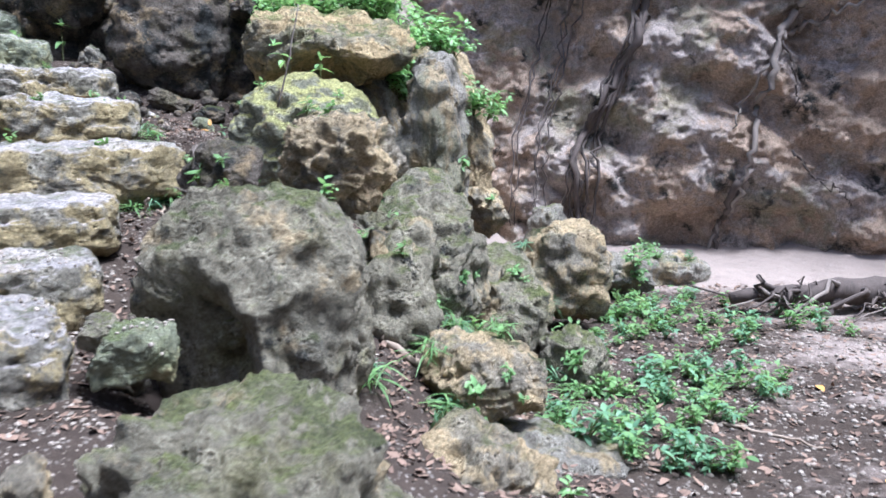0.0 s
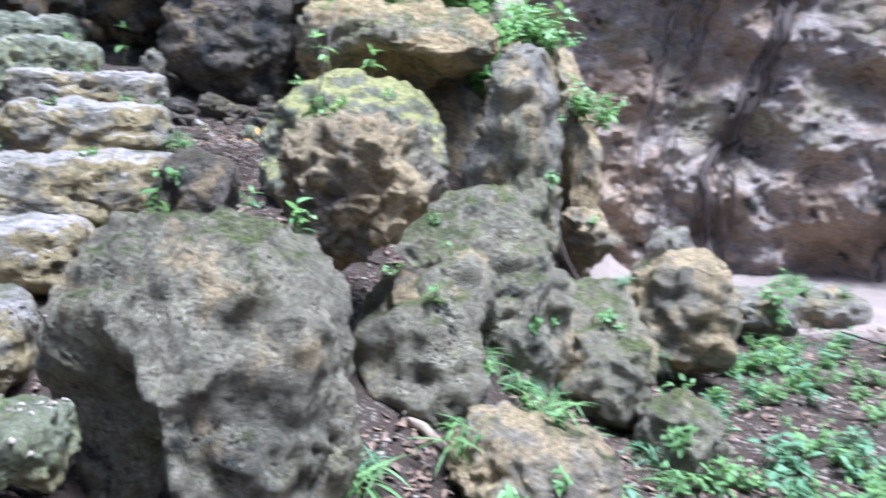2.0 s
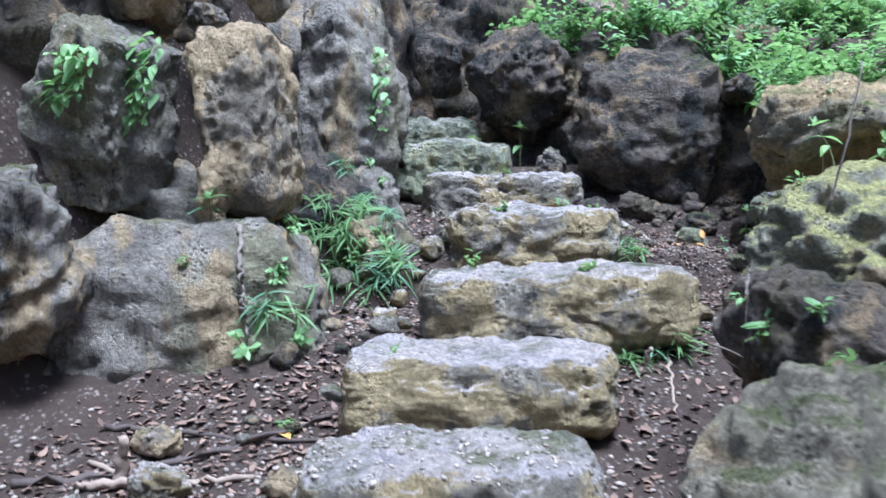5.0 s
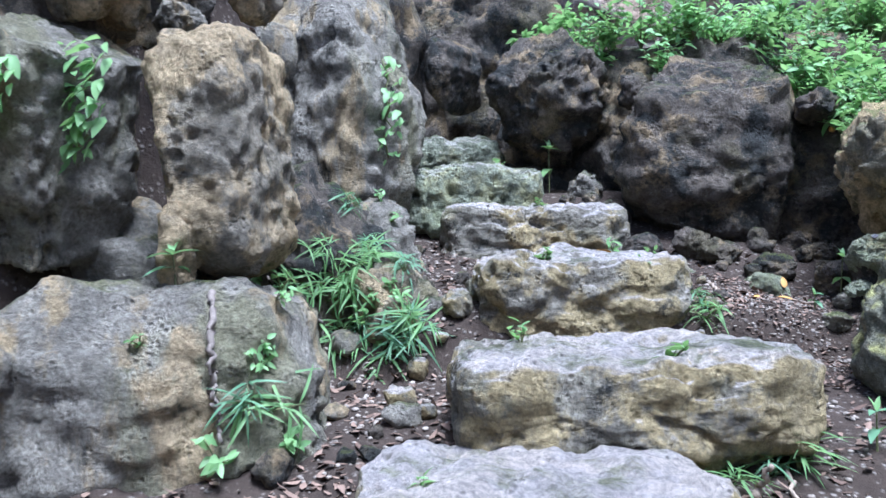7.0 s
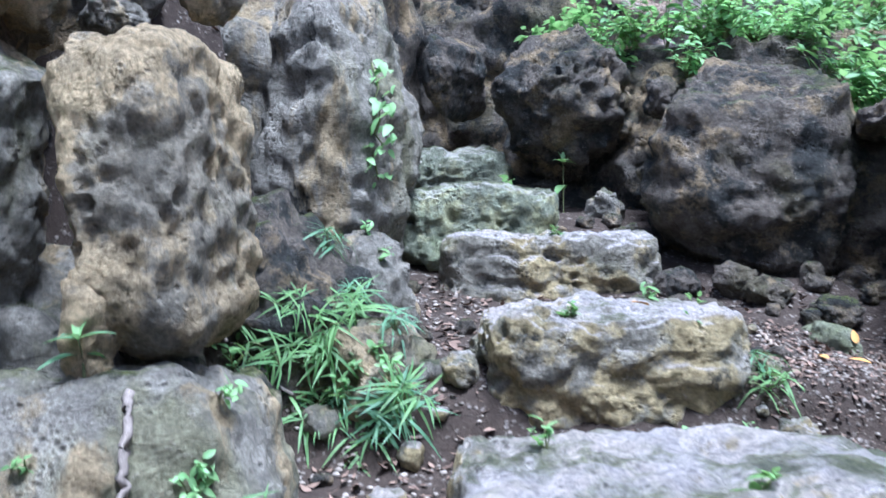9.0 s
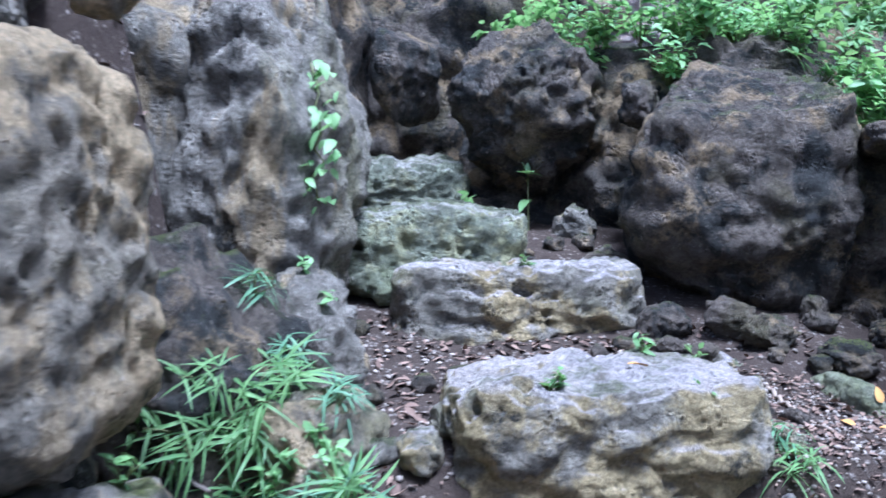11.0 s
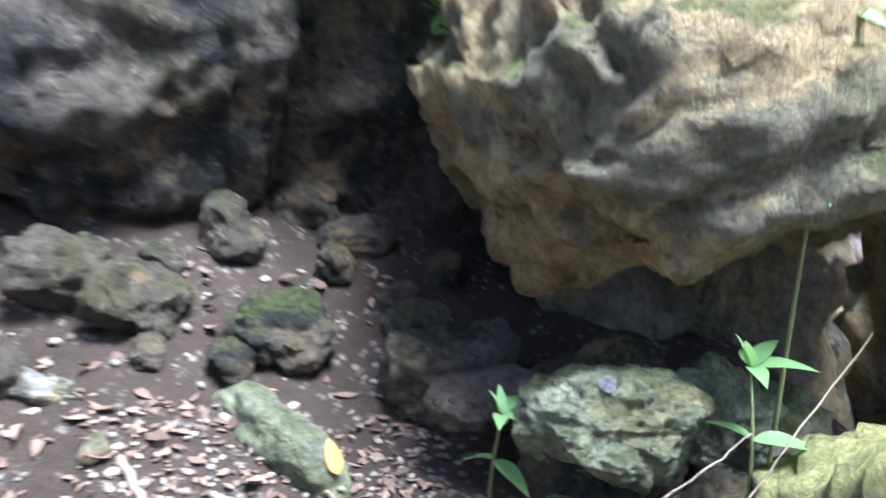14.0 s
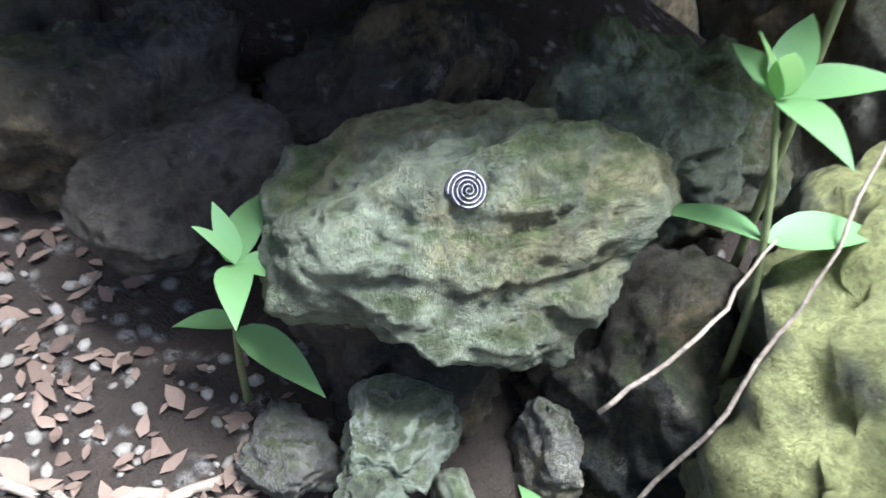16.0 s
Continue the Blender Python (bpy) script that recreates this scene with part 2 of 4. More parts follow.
M_PEBBLE = plain("pale_pebble", (0.13, 0.11, 0.085), (0.38, 0.335, 0.28), 25.0, 0.9, 0.6, 0.0, True)
M_SHELL_WHITE = plain("white_shell", (0.5, 0.5, 0.54), (0.7, 0.7, 0.74), 200.0, 0.4, 0.05)
M_SHELL_DARK = plain("dark_shell_band", (0.05, 0.045, 0.05), (0.14, 0.12, 0.13), 200.0, 0.5, 0.1)

# ---- ground: one sheet, rising along the steps ----
CLIMB_U = (-40, 0.0, 1.5, 2.5, 3.3, 3.8, 4.5, 5.0, 5.6, 5.86, 5.98, 6.1, 6.5, 7.3, 8.0, 9.0, 60)
CLIMB_Z = (0.0, 0.0, 0.2, 0.38, 0.58, 0.68, 0.9, 1.08, 1.2, 1.25, 1.43, 1.47, 1.5, 1.75, 2.0, 2.3, 2.6)


def height(x, y):
    x, y = np.asarray(x, float), np.asarray(y, float)
    left = np.interp(-0.47 * x + 0.88 * y, CLIMB_U, CLIMB_Z)
    right = np.interp(y, (-20, 0, 3, 5, 9, 10.5, 30), (-0.1, 0.0, -0.1, -0.18, -0.2, 0.05, 0.1))
    w = 1 - smooth(-0.9, 1.0, x)
    w = np.where(y < 3, w * smooth(0.0, 3, y) + (1 - smooth(-0.9, 0.6, x)) * (1 - smooth(0.0, 3, y)), w)
    z = right + (left - right) * w
    far_edge = np.interp(x, (-6, -3.3, -2.2, -1.2, 0.0), (8.8, 8.6, 8.0, 7.4, 7.4))
    hill = np.interp(y - far_edge, (0, 0.5, 1.1, 3, 12), (0, 0.6, 1.0, 1.15, 1.6)) * (1 - smooth(-0.3, 0.4, x))
    z = z + hill * 0.95
    edge = np.interp(y, (2, 5.5, 6.6, 9), (-3.3, -3.4, -4.7, -5.3))
    bank = smooth(edge, edge - 0.95, x) * smooth(1.5, 3.2, y) * 1.9
    z = np.maximum(z, z * 0.4 + bank + 0.9 * smooth(edge, edge - 0.95, x))
    z = z - 0.3 * np.exp(-(((x + 1.0) / 0.38) ** 2 + ((y - 3.45) / 0.42) ** 2))
    p = np.stack([x.ravel(), y.ravel(), np.zeros(x.size)], 1)
    z = z + (0.09 * fbm(p, 0.9, 3, 5) + 0.035 * fbm(p, 5.0, 4, 6)).reshape(x.shape)
    return z


def axis_grid(a, b, step, far):
    core = np.arange(a, b + step, step)
    out = [b + step]
    while out[-1] < far:
        out.append(out[-1] + (out[-1] - b) * 0.35 + step)
    low = [a - (v - b) for v in out]
    return np.concatenate([low[::-1], core, out])


gx, gy = axis_grid(-4.5, 6.0, 0.035, 900), axis_grid(-0.5, 10.6, 0.035, 900)
GX, GY = np.meshgrid(gx, gy, indexing="ij")
GZ = height(GX, GY)
nx, ny = GX.shape
idx = np.arange(nx * ny).reshape(nx, ny)
quads = np.stack([idx[:-1, :-1], idx[1:, :-1], idx[1:, 1:], idx[:-1, 1:]], -1).reshape(-1, 4)
ground = new("ground", mesh_from("ground", np.stack([GX, GY, GZ], -1).reshape(-1, 3), quads, M_SOIL))
tagged(ground, "brown leaf-littered soil turning to pale gravelly sand", "ground", kind="structure")


# ---- what things can rest on ----
SOLIDS = []
gx_list, gy_list = gx.tolist(), gy.tolist()


def bisect_right(values, x):
    low, high = 0, len(values)
    while low < high:
        mid = (low + high) // 2
        low, high = (low, mid) if x < values[mid] else (mid + 1, high)
    return low


def solid(ob, m):
    m = np.array(m)
    co = np.empty(len(ob.data.vertices) * 3)
    ob.data.vertices.foreach_get("co", co)
    co = co.reshape(-1, 3) @ m[:3, :3].T + m[:3, 3]
    tri = np.empty(len(ob.data.polygons) * 3, int)
    ob.data.loops.foreach_get("vertex_index", tri)
    SOLIDS.append((co.min(0), co.max(0), BVHTree.FromPolygons(co.tolist(), tri.reshape(-1, 3).tolist())))


def ground_z(x, y):
    """The height of the ground sheet at a place, between its grid points."""
    i, j = min(max(bisect_right(gx_list, x) - 1, 0), nx - 2), min(max(bisect_right(gy_list, y) - 1, 0), ny - 2)
    a, b = (x - gx_list[i]) / (gx_list[i + 1] - gx_list[i]), (y - gy_list[j]) / (gy_list[j + 1] - gy_list[j])
    return float((GZ[i, j] * (1 - a) + GZ[i + 1, j] * a) * (1 - b) + (GZ[i, j + 1] * (1 - a) + GZ[i + 1, j + 1] * a) * b)


def rest(x, y, top=9.0):
    """The highest surface under (x, y, top), rock or ground, and its normal."""
    z, n = ground_z(x, y), Vector((0, 0, 1))
    for low, high, tree in SOLIDS:
        if low[0] <= x <= high[0] and low[1] <= y <= high[1] and high[2] > z:
            hit, normal, _, _ = tree.ray_cast(Vector((x, y, top)), Vector((0, 0, -1)))
            if hit and hit.z > z:
                z, n = hit.z, normal
    return Vector((x, y, z)), n


def touch(start, way):
    """The first rock met from start along way."""
    best, out = 1e9, None
    for low, high, tree in SOLIDS:
        hit, normal, _, far = tree.ray_cast(Vector(start), Vector(way).normalized())
        if hit and far < best:
            best, out = far, (hit, normal)
    return out


# ---- rocks ----
def rock_mesh(size, seed, level=5, square=2.6, cuts=7, rough=1.0, pits=1.0, taper=0.0, undercut=0.0, hollow=None, material=None):
    """A weathered block: a rounded box, broken by flat faces, with bulges and solution pits. size: full width, depth, height."""
    v, f = sphere(level)
    rng = np.random.RandomState(seed)
    p = v / (np.abs(v) ** square).sum(1)[:, None] ** (1 / square)
    for _ in range(cuts):
        n = rng.normal(size=3)
        n /= np.linalg.norm(n)
        over = np.maximum(p @ n - rng.uniform(0.72, 0.95), 0)
        p = p - over[:, None] * n * 0.9
    if hollow:
        ways, width, depth, edge = hollow
        way = np.array(ways) / np.linalg.norm(ways)
        p = p * (1 - depth * smooth(width, width + edge, v @ way))[:, None]
    half = np.array(size) / 2
    hgt = p[:, 2].copy()
    p[:, :2] *= (1 - taper * hgt)[:, None]
    if undercut:
        p[:, :2] *= (1 - undercut * smooth(0.15, -0.75, hgt))[:, None]
    q = p * half
    nrm = v / half
    nrm /= np.linalg.norm(nrm, axis=1)[:, None]
    off = rng.uniform(-50, 50, 3)
    m = float(np.mean(half))
    s = q + off
    warp = np.stack([perlin(s * 2.5 / max(m, 0.15), seed + k) for k in range(3)], 1) * 0.11 * m * rough
    q = q + warp
    s = q + off
    d = 0.12 * m * rough * fbm(s, 0.9 / m, 2, seed)
    crag = 1 - np.abs(perlin(s * (2.6 / m), seed + 7)) * 2
    d += 0.05 * m * rough * crag
    fine = min(1, float(np.min(half)) * 4.5)
    k = max(1.0, 0.3 / m)
    # broken ledges: the surface steps in and out along crooked lines
    ledge = perlin(s * (4.0, 4.0, 6.5) * k + 2 * warp, seed + 12)
    d += 0.026 * rough * fine * (smooth(-0.06, 0.06, ledge) + smooth(0.12, 0.2, ledge) - smooth(-0.26, -0.2, ledge))
    rid = np.abs(perlin(s * 7.0 * k + 3 * warp, seed + 8)) + 0.7 * np.abs(perlin(s * 15.0 * k, seed + 9)) + 0.5 * np.abs(perlin(s * 31.0 * k, seed + 10))
    d += 0.038 * rough * fine * (0.45 - rid)
    d += 0.036 * rough * fine * fbm(s, 11.0 * k, 4, seed + 3, 0.72)
    if pits:
        mask = smooth(-0.1, 0.25, perlin(s * 3.0, seed + 11))
        hole = smooth(0.5, 0.12, worley(s * 17.0 * k, seed + 5))
        d -= 0.036 * pits * fine * hole * mask
        big = smooth(0.26, 0.12, worley(s * 6.5 * k, seed + 6)) * smooth(0.0, 0.3, perlin(s * 1.7, seed + 13))
        d -= 0.035 * pits * min(1, m * 2) * big
    q = q + nrm * d[:, None]
    return mesh_from("rock", q, f, material)


def rock(name, centre, size, turn=(0, 0, 0), seed=1, label="", category="boulder", group="", **more):
    ob = new(name, rock_mesh(size, seed, **more))
    ob.matrix_world = pose(*centre, *turn)
    solid(ob, pose(*centre, *turn))
    return tagged(ob, label, category, group)


# ---- cliff at the back: a leaning, bedded face that closes the place ----
def cliff():
    us = np.concatenate([np.linspace(-13, -0.05, 110), np.linspace(0, 6.8, 380), np.linspace(6.9, 14, 80)])
    vs = np.concatenate([np.linspace(-0.6, 4.2, 270), np.linspace(4.3, 8.0, 50)])
    U, V = np.meshgrid(us, vs, indexing="ij")
    base = np.interp(U, (-13, -7, -1, 1, 4.2, 7, 10, 14), (9.0, 12.0, 11.6, 10.6, 10.3, 9.0, 6.5, 2.0))
    lean = V * np.interp(U, (-13, 1, 5, 14), (0.1, 0.12, -0.03, 0.05))
    P = np.stack([U.ravel(), np.zeros(U.size), V.ravel()], 1)
    beds = 0.2 * smooth(-0.12, 0.12, perlin(np.stack([P[:, 0] * 0.5, P[:, 1], P[:, 2] * 1.5 + P[:, 0] * 0.55], 1), 40))
    d = 0.65 * fbm(P, 0.35, 3, 41) + 0.24 * fbm(P, 1.6, 4, 42, 0.6) + 0.11 * np.abs(perlin(P * (2.6, 1, 3.6) + 9, 46)) + 0.09 * fbm(P, 5, 4, 45, 0.65) + beds
    d += 0.12 * smooth(0.09, 0.0, np.abs(perlin(np.stack([P[:, 0] * 0.35 + P[:, 2] * 0.2, P[:, 1], P[:, 2] * 0.9 + P[:, 0] * 0.4], 1), 47)))
    d -= 0.14 * smooth(0.5, 0.1, worley(P * (1.5, 1, 2.2), 43))
    Y = base + lean + d.reshape(U.shape)
    n, k = U.shape
    i = np.arange(n * k).reshape(n, k)
    q = np.stack([i[:-1, :-1], i[1:, :-1], i[1:, 1:], i[:-1, 1:]], -1).reshape(-1, 4)
    global CLIFF_Y, CLIFF_U, CLIFF_V
    CLIFF_Y, CLIFF_U, CLIFF_V = Y, us, vs
    ob = new("cliff_face", mesh_from("cliff_face", np.stack([U, Y, V], -1).reshape(-1, 3), q, M_CLIFF))
    tagged(ob, "tall brown-grey limestone cliff with bedding cracks and dark streaks", "cliff", kind="structure")


cliff()


def unseen_sky_screen():
    """An unseen rock wall added behind the walk and on its far side, to block low sky light."""
    us, vs = np.linspace(-12, 16, 150), np.linspace(-0.6, 6.5, 50)
    U, V = np.meshgrid(us, vs, indexing="ij")
    P = np.stack([U.ravel(), np.zeros(U.size) + 90, V.ravel()], 1)
    d = 0.8 * fbm(P, 0.35, 3, 51) + 0.25 * fbm(P, 1.6, 4, 52, 0.6)
    base = np.interp(U, (-12, -8, -4, 8, 13, 16), (8, -1, -6, -8, -5, 1))
    Y = base - 0.15 * V + d.reshape(U.shape)
    n, k = U.shape
    i = np.arange(n * k).reshape(n, k)
    q = np.stack([i[:-1, :-1], i[:-1, 1:], i[1:, 1:], i[1:, :-1]], -1).reshape(-1, 4)
    ob = new("unseen_cliff_behind", mesh_from("unseen_cliff_behind", np.stack([U, Y, V], -1).reshape(-1, 3), q, M_CLIFF))
    tagged(ob, "unseen brown-grey rock wall added behind the path to cut off low sky light", "cliff", kind="structure")


unseen_sky_screen()

# ---- the steps: blocks paler on top, laid across the climb ----
STEPS = [  # centre x, y, top, width, depth, height, turn about z, material, seed
    (-1.92, 2.92, 0.85, 1.1, 0.6, 0.46, 26, M_STEP, 18),
    (-1.916, 3.573, 0.972, 0.84, 0.539, 0.324, 30, M_STEP, 11),
    (-2.091, 4.17, 1.181, 0.933, 0.665, 0.286, 27, M_STEP, 12),
    (-2.042, 4.798, 1.427, 1.088, 0.68, 0.33, 29, M_STEP, 13),
    (-2.489, 5.709, 1.708, 0.873, 0.553, 0.434, 29, M_STEP, 14),
    (-3.086, 6.713, 1.967, 1.067, 0.529, 0.499, 30, M_STEP, 15),
    (-3.479, 6.758, 2.201, 0.784, 0.537, 0.408, 30, M_STEP_GREEN, 16),
    (-4.188, 7.574, 2.49, 0.985, 0.604, 0.446, 26, M_STEP_GREEN, 17),
]
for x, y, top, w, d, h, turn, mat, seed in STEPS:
    rock("stone_step", (x, y, top - h / 2 - 0.01), (w, d, h), (0, 0, turn), seed, "rough pitted limestone block paler on top, laid as a step" if mat is M_STEP else
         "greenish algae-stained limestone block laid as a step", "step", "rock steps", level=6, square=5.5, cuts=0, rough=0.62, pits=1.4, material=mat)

# ---- boulders ----
R = rock
MOSSY, OCHRE, GREY, DARK_SHADED, YELLOW = M_MOSSY, M_OCHRE, M_GREY, M_DARK_SHADED, M_YELLOW
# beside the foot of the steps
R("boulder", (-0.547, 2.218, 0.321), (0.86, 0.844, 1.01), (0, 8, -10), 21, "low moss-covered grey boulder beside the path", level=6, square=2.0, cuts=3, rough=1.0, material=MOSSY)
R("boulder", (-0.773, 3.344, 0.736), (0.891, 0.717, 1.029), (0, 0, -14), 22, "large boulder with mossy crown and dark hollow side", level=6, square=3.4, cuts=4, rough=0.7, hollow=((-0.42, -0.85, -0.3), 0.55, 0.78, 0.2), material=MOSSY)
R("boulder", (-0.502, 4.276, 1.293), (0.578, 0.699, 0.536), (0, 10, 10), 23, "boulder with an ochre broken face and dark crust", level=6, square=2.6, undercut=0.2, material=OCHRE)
R("boulder", (-1.033, 3.999, 1.258), (0.262, 0.705, 0.365), (0, 0, 30), 24, "dark crusted boulder between larger rocks", level=5, material=DARK_SHADED)
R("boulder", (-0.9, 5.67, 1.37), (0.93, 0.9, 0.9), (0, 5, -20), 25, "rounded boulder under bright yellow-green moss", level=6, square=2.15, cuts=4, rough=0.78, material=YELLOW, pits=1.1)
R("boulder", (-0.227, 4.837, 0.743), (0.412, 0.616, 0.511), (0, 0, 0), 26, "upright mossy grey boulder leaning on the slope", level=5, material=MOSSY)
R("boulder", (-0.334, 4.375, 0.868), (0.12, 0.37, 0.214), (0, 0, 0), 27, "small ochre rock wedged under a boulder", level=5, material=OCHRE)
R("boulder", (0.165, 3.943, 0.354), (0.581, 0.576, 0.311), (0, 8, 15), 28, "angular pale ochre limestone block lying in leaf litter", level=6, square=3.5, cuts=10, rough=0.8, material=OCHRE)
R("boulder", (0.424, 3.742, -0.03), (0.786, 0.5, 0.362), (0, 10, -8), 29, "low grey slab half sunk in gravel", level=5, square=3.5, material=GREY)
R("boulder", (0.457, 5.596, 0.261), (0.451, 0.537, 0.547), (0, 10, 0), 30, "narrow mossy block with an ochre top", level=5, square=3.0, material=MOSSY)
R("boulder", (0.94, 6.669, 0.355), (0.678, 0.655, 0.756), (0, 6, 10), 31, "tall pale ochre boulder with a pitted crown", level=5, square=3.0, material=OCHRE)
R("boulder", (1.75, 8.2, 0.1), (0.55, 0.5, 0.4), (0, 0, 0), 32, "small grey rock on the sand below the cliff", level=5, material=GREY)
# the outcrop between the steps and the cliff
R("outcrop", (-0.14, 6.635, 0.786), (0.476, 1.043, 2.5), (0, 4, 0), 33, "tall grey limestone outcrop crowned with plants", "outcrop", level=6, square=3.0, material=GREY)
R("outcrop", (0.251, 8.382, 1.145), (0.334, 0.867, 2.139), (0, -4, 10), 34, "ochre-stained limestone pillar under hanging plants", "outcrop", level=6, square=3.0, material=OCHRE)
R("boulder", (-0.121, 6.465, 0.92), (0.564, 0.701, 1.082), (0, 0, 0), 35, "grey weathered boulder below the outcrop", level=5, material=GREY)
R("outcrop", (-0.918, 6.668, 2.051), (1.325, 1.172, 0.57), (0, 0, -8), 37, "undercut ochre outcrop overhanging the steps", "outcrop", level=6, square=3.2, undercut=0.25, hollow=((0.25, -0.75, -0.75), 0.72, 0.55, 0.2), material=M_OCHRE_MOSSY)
R("outcrop", (-2.197, 7.404, 2.138), (1.135, 1.151, 1.385), (0, 0, 10), 38, "dark weathered outcrop with a deep shaded hollow below", "outcrop", level=6, square=2.8, undercut=0.34, material=DARK_SHADED, rough=0.75)
R("outcrop", (-3.372, 7.974, 2.772), (0.807, 0.995, 0.924), (0, 0, 0), 39, "dark brown outcrop at the head of the steps", "outcrop", level=6, square=2.8, undercut=0.2, material=DARK_SHADED)
R("outcrop", (-4.069, 7.739, 2.984), (0.259, 0.716, 0.568), (0, 0, 0), 40, "narrow dark outcrop behind the top step", "outcrop", level=5, material=DARK_SHADED, rough=0.6)
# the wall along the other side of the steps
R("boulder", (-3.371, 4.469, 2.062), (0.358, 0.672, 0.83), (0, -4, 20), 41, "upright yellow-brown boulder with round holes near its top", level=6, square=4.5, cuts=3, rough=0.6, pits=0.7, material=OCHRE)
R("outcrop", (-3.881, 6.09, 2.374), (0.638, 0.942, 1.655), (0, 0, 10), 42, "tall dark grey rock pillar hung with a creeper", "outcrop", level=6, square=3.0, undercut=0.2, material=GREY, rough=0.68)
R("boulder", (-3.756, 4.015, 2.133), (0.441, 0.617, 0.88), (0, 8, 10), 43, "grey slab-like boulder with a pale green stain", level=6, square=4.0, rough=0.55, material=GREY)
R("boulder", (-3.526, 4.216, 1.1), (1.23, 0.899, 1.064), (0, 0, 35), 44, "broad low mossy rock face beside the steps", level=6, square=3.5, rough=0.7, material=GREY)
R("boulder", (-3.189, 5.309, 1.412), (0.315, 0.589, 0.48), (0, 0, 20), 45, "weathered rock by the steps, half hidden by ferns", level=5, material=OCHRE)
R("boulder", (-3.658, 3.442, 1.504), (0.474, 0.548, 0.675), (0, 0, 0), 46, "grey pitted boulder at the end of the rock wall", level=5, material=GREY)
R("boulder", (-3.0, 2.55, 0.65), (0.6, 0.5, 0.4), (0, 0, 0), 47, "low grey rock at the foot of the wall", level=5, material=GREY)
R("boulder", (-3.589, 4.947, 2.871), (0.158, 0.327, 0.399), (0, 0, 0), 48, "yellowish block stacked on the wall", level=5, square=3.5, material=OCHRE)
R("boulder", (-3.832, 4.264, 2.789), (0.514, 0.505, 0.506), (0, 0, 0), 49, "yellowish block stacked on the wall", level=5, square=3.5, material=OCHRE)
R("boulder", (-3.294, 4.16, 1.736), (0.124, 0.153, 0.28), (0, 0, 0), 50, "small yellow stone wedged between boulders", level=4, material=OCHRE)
R("outcrop", (-2.4, 8.5, 2.2), (3.0, 0.9, 1.9), (0, 0, 12), 52, "dark rock wall behind the outcrops", "outcrop", level=6, square=4, material=DARK_SHADED)
R("outcrop", (-1.5, 7.6, 1.8), (1.15, 0.8, 1.4), (0, 0, 0), 53, "recessed dark rock between two outcrops", "outcrop", level=5, material=DARK_SHADED)
R("outcrop", (-4.913, 7.09, 2.914), (1.315, 1.45, 2.3), (0, 0, 0), 54, "tall dark rock beside the top steps", "outcrop", level=5, square=3, material=DARK_SHADED)
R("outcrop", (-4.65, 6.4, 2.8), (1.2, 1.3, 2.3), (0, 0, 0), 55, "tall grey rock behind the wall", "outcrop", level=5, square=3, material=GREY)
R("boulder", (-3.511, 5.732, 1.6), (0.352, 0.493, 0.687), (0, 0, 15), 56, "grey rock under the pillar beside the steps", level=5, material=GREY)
R("boulder", (-1.625, 7.078, 1.452), (0.261, 0.383, 0.166), (0, 0, 0), 57, "dark fallen rock in the hollow", level=5, material=DARK_SHADED)
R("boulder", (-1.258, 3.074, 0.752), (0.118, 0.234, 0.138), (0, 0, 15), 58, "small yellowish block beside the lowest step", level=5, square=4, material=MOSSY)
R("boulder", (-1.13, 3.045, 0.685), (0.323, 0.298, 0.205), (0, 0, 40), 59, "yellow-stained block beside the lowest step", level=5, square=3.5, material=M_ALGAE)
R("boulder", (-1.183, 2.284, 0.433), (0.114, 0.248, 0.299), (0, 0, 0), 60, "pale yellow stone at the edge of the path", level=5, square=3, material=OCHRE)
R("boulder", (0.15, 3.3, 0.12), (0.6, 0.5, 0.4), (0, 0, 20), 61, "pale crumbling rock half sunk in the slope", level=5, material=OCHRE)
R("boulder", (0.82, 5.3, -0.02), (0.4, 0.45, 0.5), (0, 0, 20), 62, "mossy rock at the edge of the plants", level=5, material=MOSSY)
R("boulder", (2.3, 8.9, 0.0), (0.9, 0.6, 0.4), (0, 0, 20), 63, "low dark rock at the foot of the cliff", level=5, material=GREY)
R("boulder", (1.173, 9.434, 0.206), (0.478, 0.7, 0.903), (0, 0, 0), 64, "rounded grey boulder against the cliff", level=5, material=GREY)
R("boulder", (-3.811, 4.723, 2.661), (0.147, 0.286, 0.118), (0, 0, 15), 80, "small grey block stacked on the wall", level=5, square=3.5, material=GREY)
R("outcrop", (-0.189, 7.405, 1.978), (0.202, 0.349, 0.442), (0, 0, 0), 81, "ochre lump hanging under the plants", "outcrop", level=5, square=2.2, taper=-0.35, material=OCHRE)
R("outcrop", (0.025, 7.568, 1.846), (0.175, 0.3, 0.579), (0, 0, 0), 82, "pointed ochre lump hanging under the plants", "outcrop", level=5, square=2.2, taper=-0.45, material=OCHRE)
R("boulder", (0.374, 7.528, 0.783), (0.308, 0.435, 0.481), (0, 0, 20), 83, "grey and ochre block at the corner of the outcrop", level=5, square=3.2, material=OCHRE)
R("outcrop", (-2.721, 7.623, 2.702), (0.162, 0.377, 0.233), (0, 0, 0), 84, "dark lump between two outcrops", "outcrop", level=5, material=DARK_SHADED)
R("boulder", (-1.611, 7.131, 2.455), (0.199, 0.475, 0.142), (0, 0, 10), 85, "dark rock bridging the top of a cave", level=5, material=DARK_SHADED)
R("outcrop", (-4.5, 4.75, 2.0), (1.0, 3.3, 2.7), (0, 0, 9), 100, "dark grey rock face behind the stacked boulders", "outcrop", level=6, square=4.5, material=DARK_SHADED)
